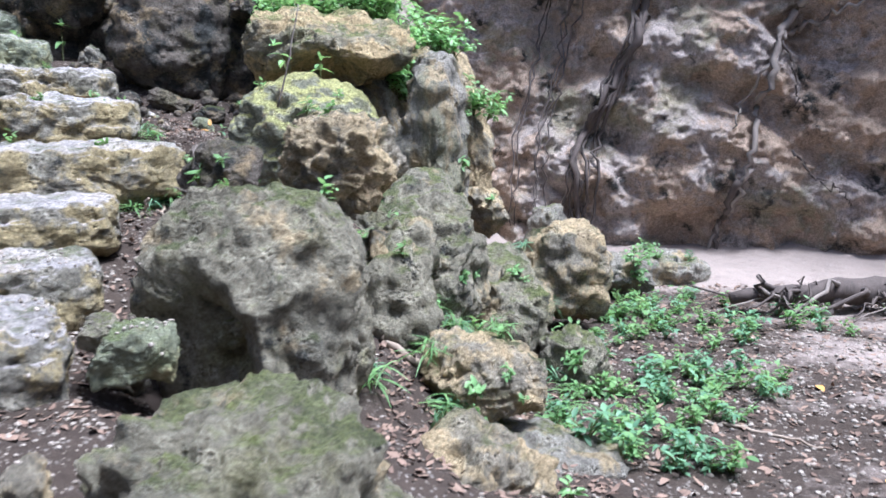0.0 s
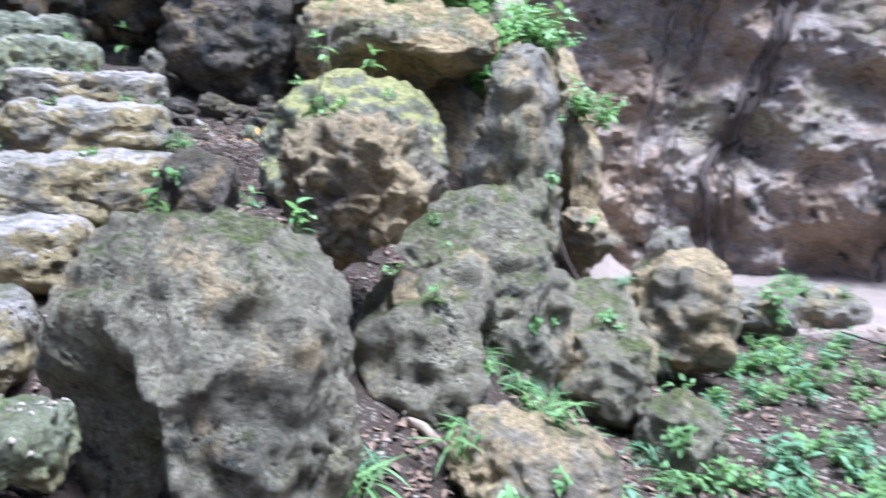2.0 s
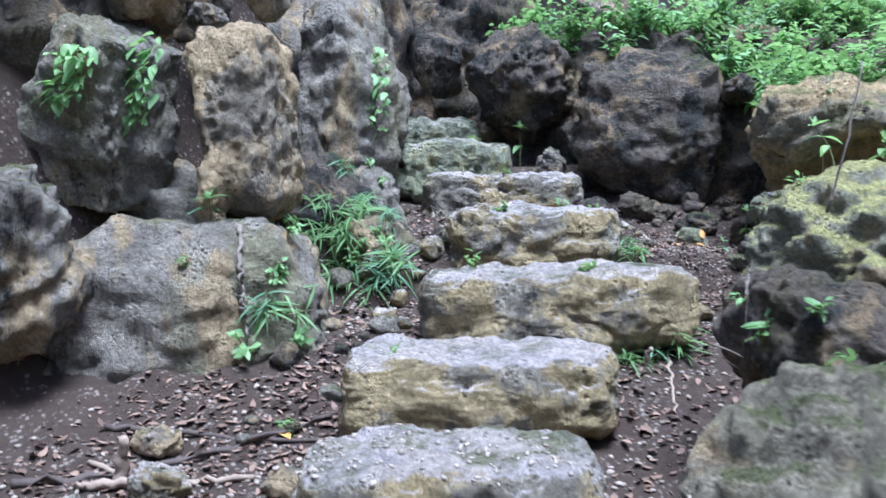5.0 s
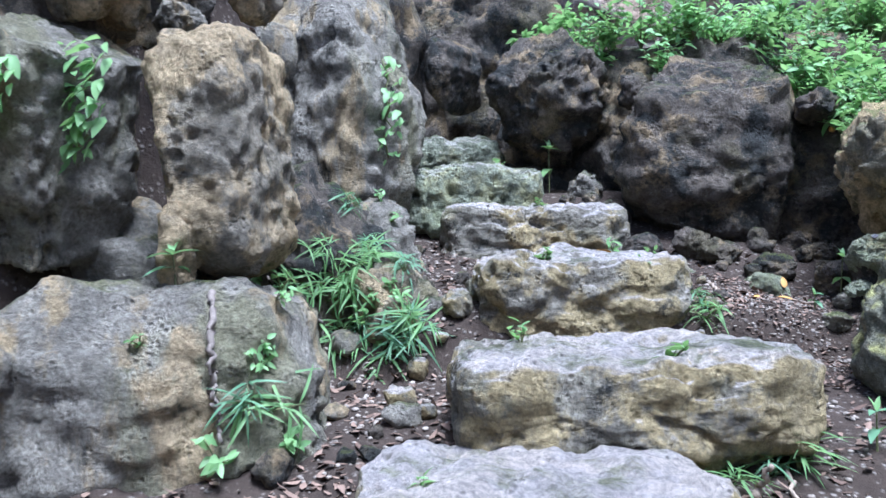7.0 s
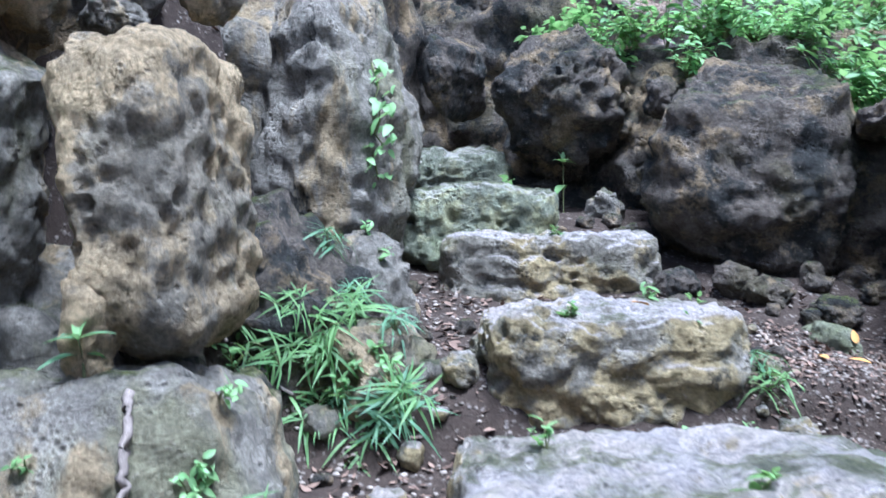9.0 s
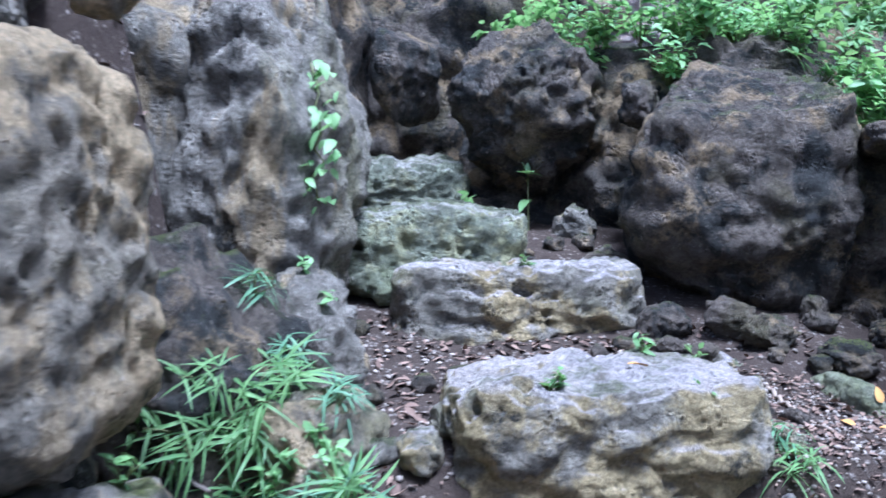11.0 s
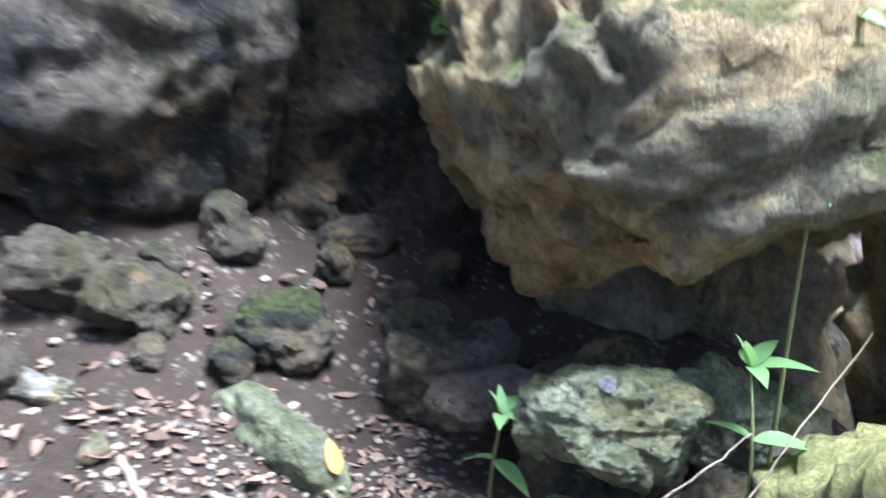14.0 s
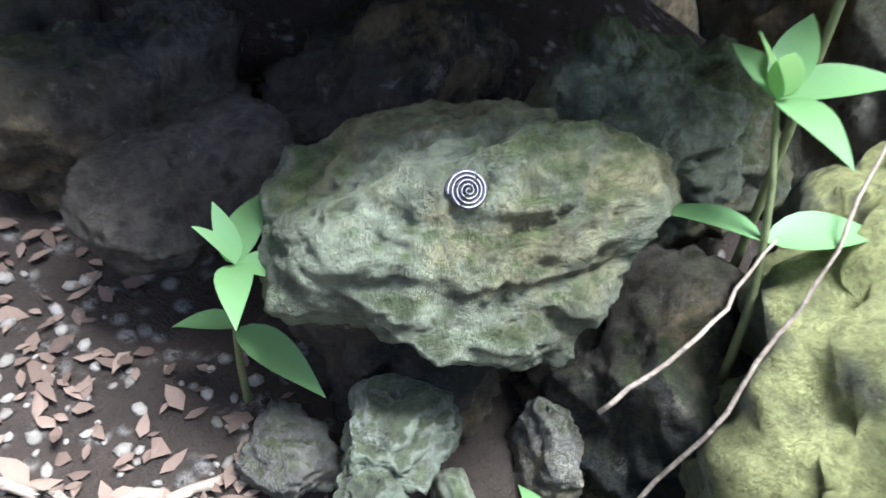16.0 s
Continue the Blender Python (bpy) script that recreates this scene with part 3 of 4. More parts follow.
R("outcrop", (-4.75, 8.75, 2.9), (2.6, 0.9, 2.6), (0, 0, 8), 101, "dark rock face closing the head of the steps", "outcrop", level=6, square=4.5, material=DARK_SHADED)
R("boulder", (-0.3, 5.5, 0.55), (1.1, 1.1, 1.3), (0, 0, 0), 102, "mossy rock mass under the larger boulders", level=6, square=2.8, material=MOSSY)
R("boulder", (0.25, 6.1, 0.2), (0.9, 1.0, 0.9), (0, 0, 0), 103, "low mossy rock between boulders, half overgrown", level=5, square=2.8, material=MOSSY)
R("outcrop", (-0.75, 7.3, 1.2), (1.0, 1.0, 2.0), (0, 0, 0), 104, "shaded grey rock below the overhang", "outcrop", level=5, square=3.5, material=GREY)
R("boulder", (-3.6, 5.25, 1.45), (0.7, 0.7, 1.2), (0, 0, 20), 107, "dark rock packed between the wall boulders", level=5, square=3, material=DARK_SHADED)
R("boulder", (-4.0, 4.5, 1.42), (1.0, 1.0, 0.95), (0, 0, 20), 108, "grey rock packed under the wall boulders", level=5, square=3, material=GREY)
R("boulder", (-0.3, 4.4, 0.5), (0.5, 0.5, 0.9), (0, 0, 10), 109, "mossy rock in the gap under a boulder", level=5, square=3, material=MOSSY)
R("boulder", (-1.16, 6.09, 1.46), (0.18, 0.16, 0.26), (0, 0, 10), 110, "dark stone wedged beside the mossy boulder", level=5, square=3, material=DARK_SHADED)
R("boulder", (-3.85, 8.05, 2.0), (1.2, 0.9, 0.7), (0, 0, 20), 105, "low dark rock at the head of the steps", level=5, square=3, material=DARK_SHADED)
R("boulder", (-3.55, 6.75, 1.5), (0.8, 0.7, 0.6), (0, 0, 20), 106, "dark rock packed under the upper steps", level=5, square=3, material=DARK_SHADED)
# at the end of the walk
R("boulder", (-1.3, 6.173, 1.662), (0.268, 0.168, 0.19), (-20, 0, -25), 51, "green algae-covered stone with a snail shell on it", level=6, square=3.5, rough=0.62, material=M_ALGAE, pits=0.5)
R("boulder", (-1.29, 6.22, 1.53), (0.22, 0.18, 0.3), (0, 0, 10), 73, "dark stone under the shell-bearing stone", level=5, material=DARK_SHADED)

R("boulder", (-1.089, 6.256, 1.594), (0.19, 0.172, 0.188), (10, 0, -10), 87, "mossy brown stone leaning behind the shell stone", level=6, square=3.2, rough=0.8, material=M_ALGAE)
R("boulder", (-1.444, 6.394, 1.598), (0.193, 0.159, 0.086), (0, 0, 15), 88, "smooth dark grey stone in the shade", level=5, square=2.6, rough=0.6, material=DARK_SHADED)
R("boulder", (-1.458, 6.179, 1.466), (0.062, 0.082, 0.075), (0, 0, 20), 89, "pale grey angular stone among litter", level=5, square=3, cuts=9, material=GREY)
R("boulder", (-1.381, 6.126, 1.53), (0.085, 0.08, 0.062), (0, 10, 40), 90, "green-stained angular stone among litter", level=5, square=3, cuts=9, material=M_STEP_GREEN)
R("boulder", (-1.422, 6.089, 1.52), (0.043, 0.052, 0.048), (0, 0, 10), 91, "small pale yellow stone among litter", level=4, square=3, cuts=9, material=M_STEP_GREEN)
R("boulder", (-1.357, 6.07, 1.455), (0.035, 0.064, 0.11), (0, 0, 0), 92, "small mossy stone against a boulder", level=4, square=3, cuts=9, material=M_ALGAE)
R("boulder", (-1.256, 6.089, 1.43), (0.037, 0.083, 0.121), (0, 12, 0), 93, "dark wedge of stone against a boulder", level=5, square=3, cuts=9, material=GREY)
R("boulder", (-1.807, 6.472, 1.475), (0.105, 0.369, 0.214), (0, 0, 35), 94, "long mossy stone lying in the litter", level=5, square=2.8, rough=0.7, material=M_ALGAE)
R("boulder", (-2.164, 6.57, 1.519), (0.153, 0.158, 0.174), (0, 0, 0), 95, "pointed pale stone beside the step", level=5, square=3, cuts=8, taper=0.35, material=M_STEP_GREEN)


# ---- plants ----
def leaf_grid(length, width, fold=0.25, droop=0.3, rows=5, tip=1.4):
    """One leaf along +y from the origin, folded at the midrib and drooping."""
    vs, fs = [], []
    for i in range(rows + 1):
        t = i / rows
        w = width / 2 * (math.sin(math.pi * min(1, t ** 0.75)) ** (1 / tip) if 0 < t < 1 else 0.02)
        y, z = length * t, -droop * length * t * t
        vs += [(-w, y, z + fold * w), (0, y, z), (w, y, z + fold * w)]
        if i:
            a = 3 * i
            fs += [(a - 3, a - 2, a + 1, a), (a - 2, a - 1, a + 2, a + 1)]
    return np.array(vs), fs


def place(vs, m):
    m = np.array(m)
    return vs @ m[:3, :3].T + m[:3, 3]


def tube(points, radii, sides=6):
    """A tapering round rod through the points."""
    pts = [Vector(p) for p in points]
    vs, fs = [], []
    for i, p in enumerate(pts):
        way = (pts[min(i + 1, len(pts) - 1)] - pts[max(i - 1, 0)]).normalized()
        a = way.orthogonal().normalized()
        b = way.cross(a)
        r = radii[i] if hasattr(radii, "__len__") else radii
        vs += [tuple(p + r * (math.cos(2 * math.pi * k / sides) * a + math.sin(2 * math.pi * k / sides) * b)) for k in range(sides)]
        if i:
            o = i * sides
            fs += [(o - sides + k, o - sides + (k + 1) % sides, o + (k + 1) % sides, o + k) for k in range(sides)]
    fs += [tuple(range(sides))[::-1], tuple(range(len(vs) - sides, len(vs)))]
    return np.array(vs), fs


def joined(pieces):
    vs, fs, o = [], [], 0
    for v, f in pieces:
        vs.append(v)
        fs += [tuple(o + k for k in face) for face in f]
        o += len(v)
    return np.concatenate(vs), fs


def clump_meshes(seed, tall, spread, leaves, leaf, material, kind="herb"):
    """Stems and foliage of a small plant of many leaves, standing at the origin."""
    rng = random.Random(seed)
    stems, foliage = [], []
    n = max(3, leaves // 9)
    for _ in range(n):
        a, lean = rng.uniform(0, 6.28), rng.uniform(0.1, 1.0) * spread
        h = tall * rng.uniform(0.5, 1.0)
        pts = [Vector((math.cos(a) * lean * t ** 1.4, math.sin(a) * lean * t ** 1.4, h * t * (1 - 0.25 * t))) for t in (0, 0.3, 0.6, 1.0)]
        stems.append(tube(pts, [0.0035, 0.003, 0.0025, 0.0012], 4))
        for k in range(max(3, leaves // n)):
            t = rng.uniform(0.25, 1.0)
            p = pts[0].lerp(pts[-1], t) + Vector((0, 0, 0.12 * h * t))
            size = leaf * rng.uniform(0.55, 1.15)
            if kind == "blade":
                v, f = leaf_grid(size * 1.7, size * 0.13, 0.3, rng.uniform(0.3, 0.9), 5)
            else:
                v, f = leaf_grid(size, size * rng.uniform(0.36, 0.52), 0.25, rng.uniform(0.05, 0.5), 4)
            m = Matrix.Translation(p) @ Euler((rng.uniform(-0.3, 0.8), rng.uniform(-0.4, 0.4), rng.uniform(0, 6.28))).to_matrix().to_4x4()
            foliage.append((place(v, m), f))
    sv, sf = joined(stems)
    fv, ff = joined(foliage)
    return mesh_from("stem", sv, sf, M_STEM), mesh_from("foliage", fv, ff, material)


def clump(name, label, seed, tall, spread, leaves, leaf, material, kind="herb", group=""):
    base = new(name)
    base.empty_display_size = 0.05
    sm, fm = clump_meshes(seed, tall, spread, leaves, leaf, material, kind)
    tagged(part("stem", sm, base), kind="stuff")
    tagged(part("foliage", fm, base), kind="stuff")
    return tagged(base, label, "plant", group)


def scatter(models, spots, rng, low=0.7, high=1.3):
    """Copies of the model plants at the spots; the first ones use the models themselves."""
    for i, (p, n) in enumerate(spots):
        s = rng.uniform(low, high)
        up = Vector((0, 0, 1)).lerp(n, 0.45).normalized()
        m = Matrix.Translation(p - 0.012 * up) @ up.to_track_quat("Z", "Y").to_matrix().to_4x4() @ pose(0, 0, 0, 0, 0, rng.uniform(0, 360)) @ Matrix.Scale(s, 4)
        if i < len(models):
            models[i].matrix_world = m
        else:
            ob = copy_thing(models[i % len(models)], Matrix())
            ob.matrix_basis = m


rng = random.Random(5)
# low plants on the open ground beside the boulders
carpet = [clump("ground_herb", "low spreading blue-green herb among leaf litter", 60 + k, 0.2, 0.16, 55, 0.06, M_LEAF_BLUE if k < 2 else M_LEAF, group="ground herbs") for k in range(5)]
spots = []
while len(spots) < 120:
    x, y = rng.gauss(1.45, 0.55), rng.uniform(3.7, 8.2)
    x += (y - 5.5) * 0.12
    if 0.55 < x < 3.4 and abs(x - 1.4 - (y - 5.5) * 0.15) < 0.75 + 0.1 * rng.random():
        p, n = rest(x, y)
        if p.z < 0.25:
            spots.append((p, n))
for _ in range(26):
    x, y = rng.uniform(2.3, 4.6), rng.uniform(6.2, 7.6)
    spots.append(rest(x, y))
for _ in range(14):
    spots.append(rest(rng.uniform(1.7, 2.6), rng.uniform(8.6, 9.7)))
scatter(carpet, spots, rng, 0.55, 1.25)

# tall herbs on the bank above the outcrops
lush = [clump("bank_herb", "tall light green herb on the bank above the rocks", 80 + k, 0.44, 0.28, 100, 0.088, M_LEAF_LIGHT if k % 2 else M_LEAF, group="bank herbs") for k in range(6)]
spots = []
for _ in range(150):
    x, y = rng.uniform(-2.7, 0.1), rng.uniform(7.2, 10.0)
    spots.append(rest(x, y))
for _ in range(80):
    spots.append(rest(rng.uniform(-1.5, -0.3), rng.uniform(6.75, 7.5)))
for _ in range(70):
    spots.append(rest(rng.uniform(-0.75, 0.8), rng.uniform(7.1, 8.6)))
for _ in range(14):
    spots.append(rest(rng.uniform(-3.6, -2.6), rng.uniform(8.0, 8.8)))
spots = [s for s in spots if s[0].z > (2.12 if s[0].x < -0.9 else 1.55) and not (s[0].x < -1.9 and s[0].y < 8.0)]
scatter(lush, spots, rng, 0.6, 1.2)

# ferny blades hanging by the wall and small plants in the cracks
blades = [clump("grass_tuft", "tuft of drooping narrow blue-green blades on rock", 100 + k, 0.15, 0.13, 40, 0.09, M_LEAF_BLUE if k % 2 else M_LEAF, "blade", group="grass tufts") for k in range(4)]
spots = []


def wall_at(target):
    """The rock seen from the steps in the direction of a place on the wall."""
    eye = Vector((-1.3, 2.2, 1.75))
    return touch(eye, Vector(target) - eye)


for _ in range(26):
    w = rng.uniform(0, 1)
    hit = wall_at((-3.2 + 0.25 * w + rng.gauss(0, 0.06), 4.93 + rng.gauss(0, 0.12), 1.75 - 0.6 * w))
    if hit and hit[0].x < -2.6:
        spots.append(hit)
for tgt in ((-3.04, 4.2, 1.25), (-3.1, 4.35, 1.2), (-3.4, 5.3, 1.9)):
    hit = wall_at(tgt)
    if hit:
        spots.append(hit)
for x, y in ((-0.1, 4.9), (0.05, 4.95), (-0.2, 4.75), (0.12, 5.1), (-0.45, 5.0), (0.3, 5.4), (-1.95, 5.75), (-1.98, 5.85), (-1.52, 4.78), (-1.6, 4.7), (-1.7, 4.62)):
    spots.append((Vector((x, y, ground_z(x, y))), Vector((0, 0, 1))))
for _ in range(34):
    x, y = rng.uniform(-0.45, 0.75), rng.uniform(4.2, 6.2)
    p, n = rest(x, y)
    if p.z < 0.75:
        spots.append((p, n))
for _ in range(16):
    p, n = rest(rng.uniform(-0.4, 0.3), rng.uniform(3.4, 4.4))
    if p.z < 0.5:
        spots.append((p, n))
scatter(blades, spots, rng, 0.55, 1.05)
sprigs = [clump("crack_herb", "small green herb rooted in a rock crack", 120 + k, 0.11, 0.08, 16, 0.05, M_LEAF if k % 2 else M_LEAF_LIGHT, group="crack herbs") for k in range(4)]
spots = []
for _ in range(16):
    w = rng.uniform(0, 1)
    hit = wall_at((-3.25 + 0.3 * w + rng.gauss(0, 0.08), 4.93 + rng.gauss(0, 0.15), 1.8 - 0.7 * w))
    if hit:
        spots.append(hit)
for tgt in ((-3.06, 4.27, 1.41), (-3.07, 4.3, 1.37), (-3.05, 4.24, 1.36), (-3.2, 4.45, 1.62), (-3.18, 4.5, 1.56), (-3.3, 4.0, 1.45), (-3.1, 4.1, 1.08), (-2.95, 4.3, 1.1), (-3.3, 5.4, 1.95), (-3.3, 5.5, 1.85)):
    hit = wall_at(tgt)
    if hit:
        spots.append(hit)
for _ in range(30):
    x, y = rng.uniform(-1.2, 0.6), rng.uniform(3.2, 5.6)
    spots.append(rest(x, y))
for _ in range(22):
    hit = touch((rng.uniform(-0.2, 0.9), 3.2, rng.uniform(0.3, 1.6)), (rng.uniform(-0.3, 0.2), 1, 0.0))
    if hit:
        spots.append(hit)
for x, y in ((-2.35, 4.72), (-1.85, 4.62), (-2.15, 5.48), (-2.55, 5.42), (-2.0, 5.6), (-2.4, 5.98), (-2.25, 6.1), (-2.95, 6.55), (-3.4, 7.05), (-2.6, 3.75), (-2.3, 3.95), (-1.1, 3.85)):
    spots.append(rest(x, y))
scatter(sprigs, spots, rng, 0.6, 1.2)


def leafy_plant(name, label, foot, height_, leaf, turn, lean=(0.0, 0.0), material=None, pairs=3, whorl=5, seed=1):
    """A young plant whose leaves can be told apart: a bent stem, leaf pairs and a whorl at its tip."""
    rr = random.Random(seed)
    base = new(name)
    base.matrix_world = Matrix.Translation(foot) @ pose(0, 0, 0, 0, 0, turn)
    pts = [Vector((lean[0] * t * t, lean[1] * t * t, height_ * t)) for t in (0, 0.25, 0.5, 0.75, 1.0)]
    v, f = tube([Vector((0, 0, -0.03))] + pts, [0.004, 0.004, 0.0035, 0.003, 0.0025, 0.002], 7)
    part("stem", mesh_from("stem", v, f, M_STEM), base)
    v, f = leaf_grid(leaf, leaf * 0.38, 0.3, 0.34, 9, 1.05)
    big = mesh_from("leaf", v, f, material)
    v, f = leaf_grid(leaf * 0.55, leaf * 0.2, 0.35, 0.1, 8, 1.25)
    young = mesh_from("leaf", v, f, M_LEAF_LIGHT)
    for k in range(pairs * 2):
        t = 0.55 + 0.4 * (k // 2) / max(1, pairs)
        p = Vector((lean[0] * t * t, lean[1] * t * t, height_ * t))
        ob = part("leaf", big, base)
        ob.matrix_local = Matrix.Translation(p) @ pose(0, 0, 0, rr.uniform(-12, 18), rr.uniform(-15, 15), 180 * (k % 2) + 90 * (k // 2) + rr.uniform(-25, 25)) @ Matrix.Scale(rr.uniform(0.75, 1.05), 4)
    for k in range(whorl):
        ob = part("leaf", young if k < 2 else big, base)
        ob.matrix_local = Matrix.Translation(pts[-1]) @ pose(0, 0, 0, 68 if k < 2 else rr.uniform(10, 35), 0, 360 * k / whorl + rr.uniform(-20, 20)) @ Matrix.Scale(1.0 if k < 2 else rr.uniform(0.6, 0.85), 4)
    return tagged(base, label, "plant")


def foot_at(x, y, z=None):
    return Vector((x, y, ground_z(x, y) if z is None else z))


leafy_plant("seedling", "young bright green plant with pointed leaves among stones", foot_at(-1.464, 6.25), 0.2, 0.085, 20, (0.0, -0.03), M_LEAF, 1, 5, 1)
leafy_plant("seedling", "tall thin-stemmed green plant beside the mossy boulder", foot_at(-1.15, 6.03, 1.58), 0.21, 0.1, 60, (0.04, 0.02), M_LEAF, 1, 6, 2)
leafy_plant("seedling", "thin upright stem with a few pale leaves", foot_at(-1.08, 6.1, 1.6), 0.8, 0.075, 10, (0.06, 0.05), M_LEAF_LIGHT, 3, 2, 3)
leafy_plant("seedling", "small green seedling among loose stones", foot_at(-1.3, 6.02), 0.13, 0.06, 100, (0.0, 0.0), M_LEAF, 1, 4, 4)
leafy_plant("seedling", "small green seedling among loose stones", foot_at(-1.26, 5.97), 0.22, 0.065, 190, (0.01, 0.0), M_LEAF, 1, 4, 5)
leafy_plant("seedling", "small blue-green seedling in the litter", foot_at(-1.56, 6.1), 0.06, 0.06, 40, (0.0, 0.0), M_LEAF_BLUE, 1, 4, 6)
w1 = wall_at((-3.3, 4.15, 1.63))
leafy_plant("seedling", "green broad-leaved seedling rooted in the rock wall", w1[0], 0.09, 0.11, 0, (0.03, -0.04), M_LEAF_BLUE, 1, 5, 7)
leafy_plant("seedling", "green plantlet in front of a step", foot_at(-2.5, 5.5), 0.2, 0.08, 0, (0.0, -0.03), M_LEAF_LIGHT, 1, 5, 8)
leafy_plant("seedling", "pale green plantlet in front of a step", foot_at(-2.2, 5.62), 0.22, 0.07, 70, (0.0, -0.02), M_LEAF, 1, 4, 9)
leafy_plant("seedling", "green plantlet in front of a step", foot_at(-1.95, 4.7), 0.14, 0.08, 70, (0.0, 0.0), M_LEAF, 1, 4, 10)
leafy_plant("seedling", "pale green broad-leaved plantlet behind a boulder", foot_at(-1.17, 3.98), 0.3, 0.09, 10, (0.0, -0.05), M_LEAF_LIGHT, 1, 4, 11)
leafy_plant("seedling", "green plantlet beside the top steps", foot_at(-3.3, 7.6), 0.3, 0.14, 10, (0.0, 0.0), M_LEAF, 1, 5, 12)
leafy_plant("seedling", "leafy sprig on the mossy boulder", rest(-1.0, 5.6)[0], 0.2, 0.1, 10, (-0.08, 0.0), M_LEAF_LIGHT, 2, 5, 13)
leafy_plant("seedling", "leafy sprig on the mossy boulder", rest(-0.8, 5.7)[0], 0.14, 0.1, 80, (0.0, 0.0), M_LEAF, 2, 5, 14)
leafy_plant("seedling", "green plantlet in front of a step", foot_at(-2.5, 6.0), 0.14, 0.07, 40, (0.0, -0.02), M_LEAF, 1, 4, 15)
for k, (x, y) in enumerate(((-1.32, 4.95), (-1.25, 5.05), (-1.2, 4.9))):
    leafy_plant("seedling", "dark green broad-leaved seedling beside a step", foot_at(x, y), 0.12, 0.09, 50 * k, (0.0, -0.02), M_LEAF_BLUE, 1, 4, 16 + k)


def creeper(start, way, down, seed, label):
    """A hanging creeper: a stem down the rock with leaves along it."""
    rr = random.Random(seed)
    hit = touch(start, way)
    if not hit:
        return
    top = hit[0]
    base = new("creeper")
    base.matrix_world = Matrix.Translation(top)
    pts, leaves = [], []
    for k in range(12):
        h = touch((start[0], start[1], top.z - down * k / 11), way)
        p = (h[0] if h and (h[0] - top).length < down + 0.4 else top - Vector((0, 0, down * k / 11))) + Vector((0.015, -0.02, 0)) + Vector((rr.uniform(-0.03, 0.03), 0, 0))
        pts.append(p - top)
        for _ in range(6):
            size = rr.uniform(0.04, 0.085)
            v, f = leaf_grid(size, size * 0.5, 0.2, 0.4, 4)
            m = Matrix.Translation(p - top + Vector((rr.uniform(-0.09, 0.09), rr.uniform(-0.04, 0.0), rr.uniform(-0.05, 0.05)))) @ Euler((rr.uniform(-1.0, 0.2), rr.uniform(-0.5, 0.5), rr.uniform(2.2, 4.2))).to_matrix().to_4x4()
            leaves.append((place(v, m), f))
    part("stem", mesh_from("stem", *tube(pts, 0.004, 5), M_STEM), base)
    part("foliage", mesh_from("foliage", *joined(leaves), M_LEAF_LIGHT), base)
    tagged(base, label, "creeper")


creeper((-1.9, 3.4, 2.75), (-1.45, 2.2, 0), 0.55, 1, "light green creeper hanging down a rock pillar")
creeper((-1.9, 3.3, 2.35), (-1.7, 0.75, 0), 0.3, 2, "blue-green creeper hanging over a grey boulder")
creeper((-1.9, 3.2, 2.3), (-1.7, 0.55, 0), 0.2, 3, "blue-green creeper hanging over a grey boulder")
creeper((0.3, 5.5, 2.3), (0.05, 1, 0), 0.4, 4, "green creeper hanging from the outcrop")
creeper((0.6, 5.5, 2.2), (0.0, 1, 0), 0.35, 5, "green creeper hanging from the outcrop")


# ---- roots, sticks and the fallen tree ----
def wander(points, steps, jitter, seed):
    rr = random.Random(seed)
    out = []
    for (a, b) in zip(points[:-1], points[1:]):
        for k in range(steps):
            p = Vector(a).lerp(Vector(b), k / steps)
            out.append(p + Vector([rr.gauss(0, jitter) for _ in range(3)]))
    return out + [Vector(points[-1])]


def cliff_root(points, r, seed, material, label):
    """A root that runs down the cliff face; points: x and z along it."""
    pts = []
    for p in wander([(x, 0, z) for x, z in points], 9, 0.025, seed):
        i, k = min(int(np.searchsorted(CLIFF_U, p.x)), len(CLIFF_U) - 1), min(int(np.searchsorted(CLIFF_V, p.z)), len(CLIFF_V) - 1)
        near = CLIFF_Y[max(0, i - 8):i + 9, max(0, k - 8):k + 9].min()
        pts.append(Vector((p.x, near * 0.6 + CLIFF_Y[i, k] * 0.4 - r * 0.6, p.z)))
    radii = [r * (1 - 0.55 * k / len(pts)) for k in range(len(pts))]
    ob = new("hanging_root", mesh_from("hanging_root", *tube(pts, radii, 7), material))
    tagged(ob, label, "root", "roots on the cliff")


LB, LP = "dark hanging root running down the cliff face", "pale thin root running down the cliff face"
for k in range(9):
    rr = random.Random(200 + k)
    cliff_root([(2.75 + rr.uniform(-0.12, 0.12), 4.2), (2.45 + rr.uniform(-0.1, 0.1), 3.0), (2.1 + rr.uniform(-0.12, 0.12), 2.0), (1.75 + rr.uniform(-0.25, 0.2), 1.2), (1.6 + rr.uniform(-0.3, 0.3), 0.1)],
               rr.choice((0.06, 0.035, 0.025, 0.018)), 210 + k, M_ROOT, LB)
for k in range(5):
    rr = random.Random(230 + k)
    x = 1.2 + rr.uniform(-0.3, 0.4)
    cliff_root([(x + 0.3, 3.6), (x + 0.1, 2.4), (x - 0.2, 1.4), (x - 0.25, 0.3)], 0.014, 240 + k, M_ROOT, LB)
cliff_root([(4.5, 3.4), (3.95, 2.6), (3.75, 1.9), (3.6, 1.2), (3.45, 0.5), (3.25, -0.1)], 0.05, 250, M_ROOT_PALE, LP)
cliff_root([(4.0, 2.6), (3.6, 1.9), (3.4, 1.5)], 0.022, 251, M_ROOT_PALE, LP)
cliff_root([(3.5, 0.9), (3.4, 0.4), (3.3, -0.1)], 0.05, 252, M_ROOT, LB)
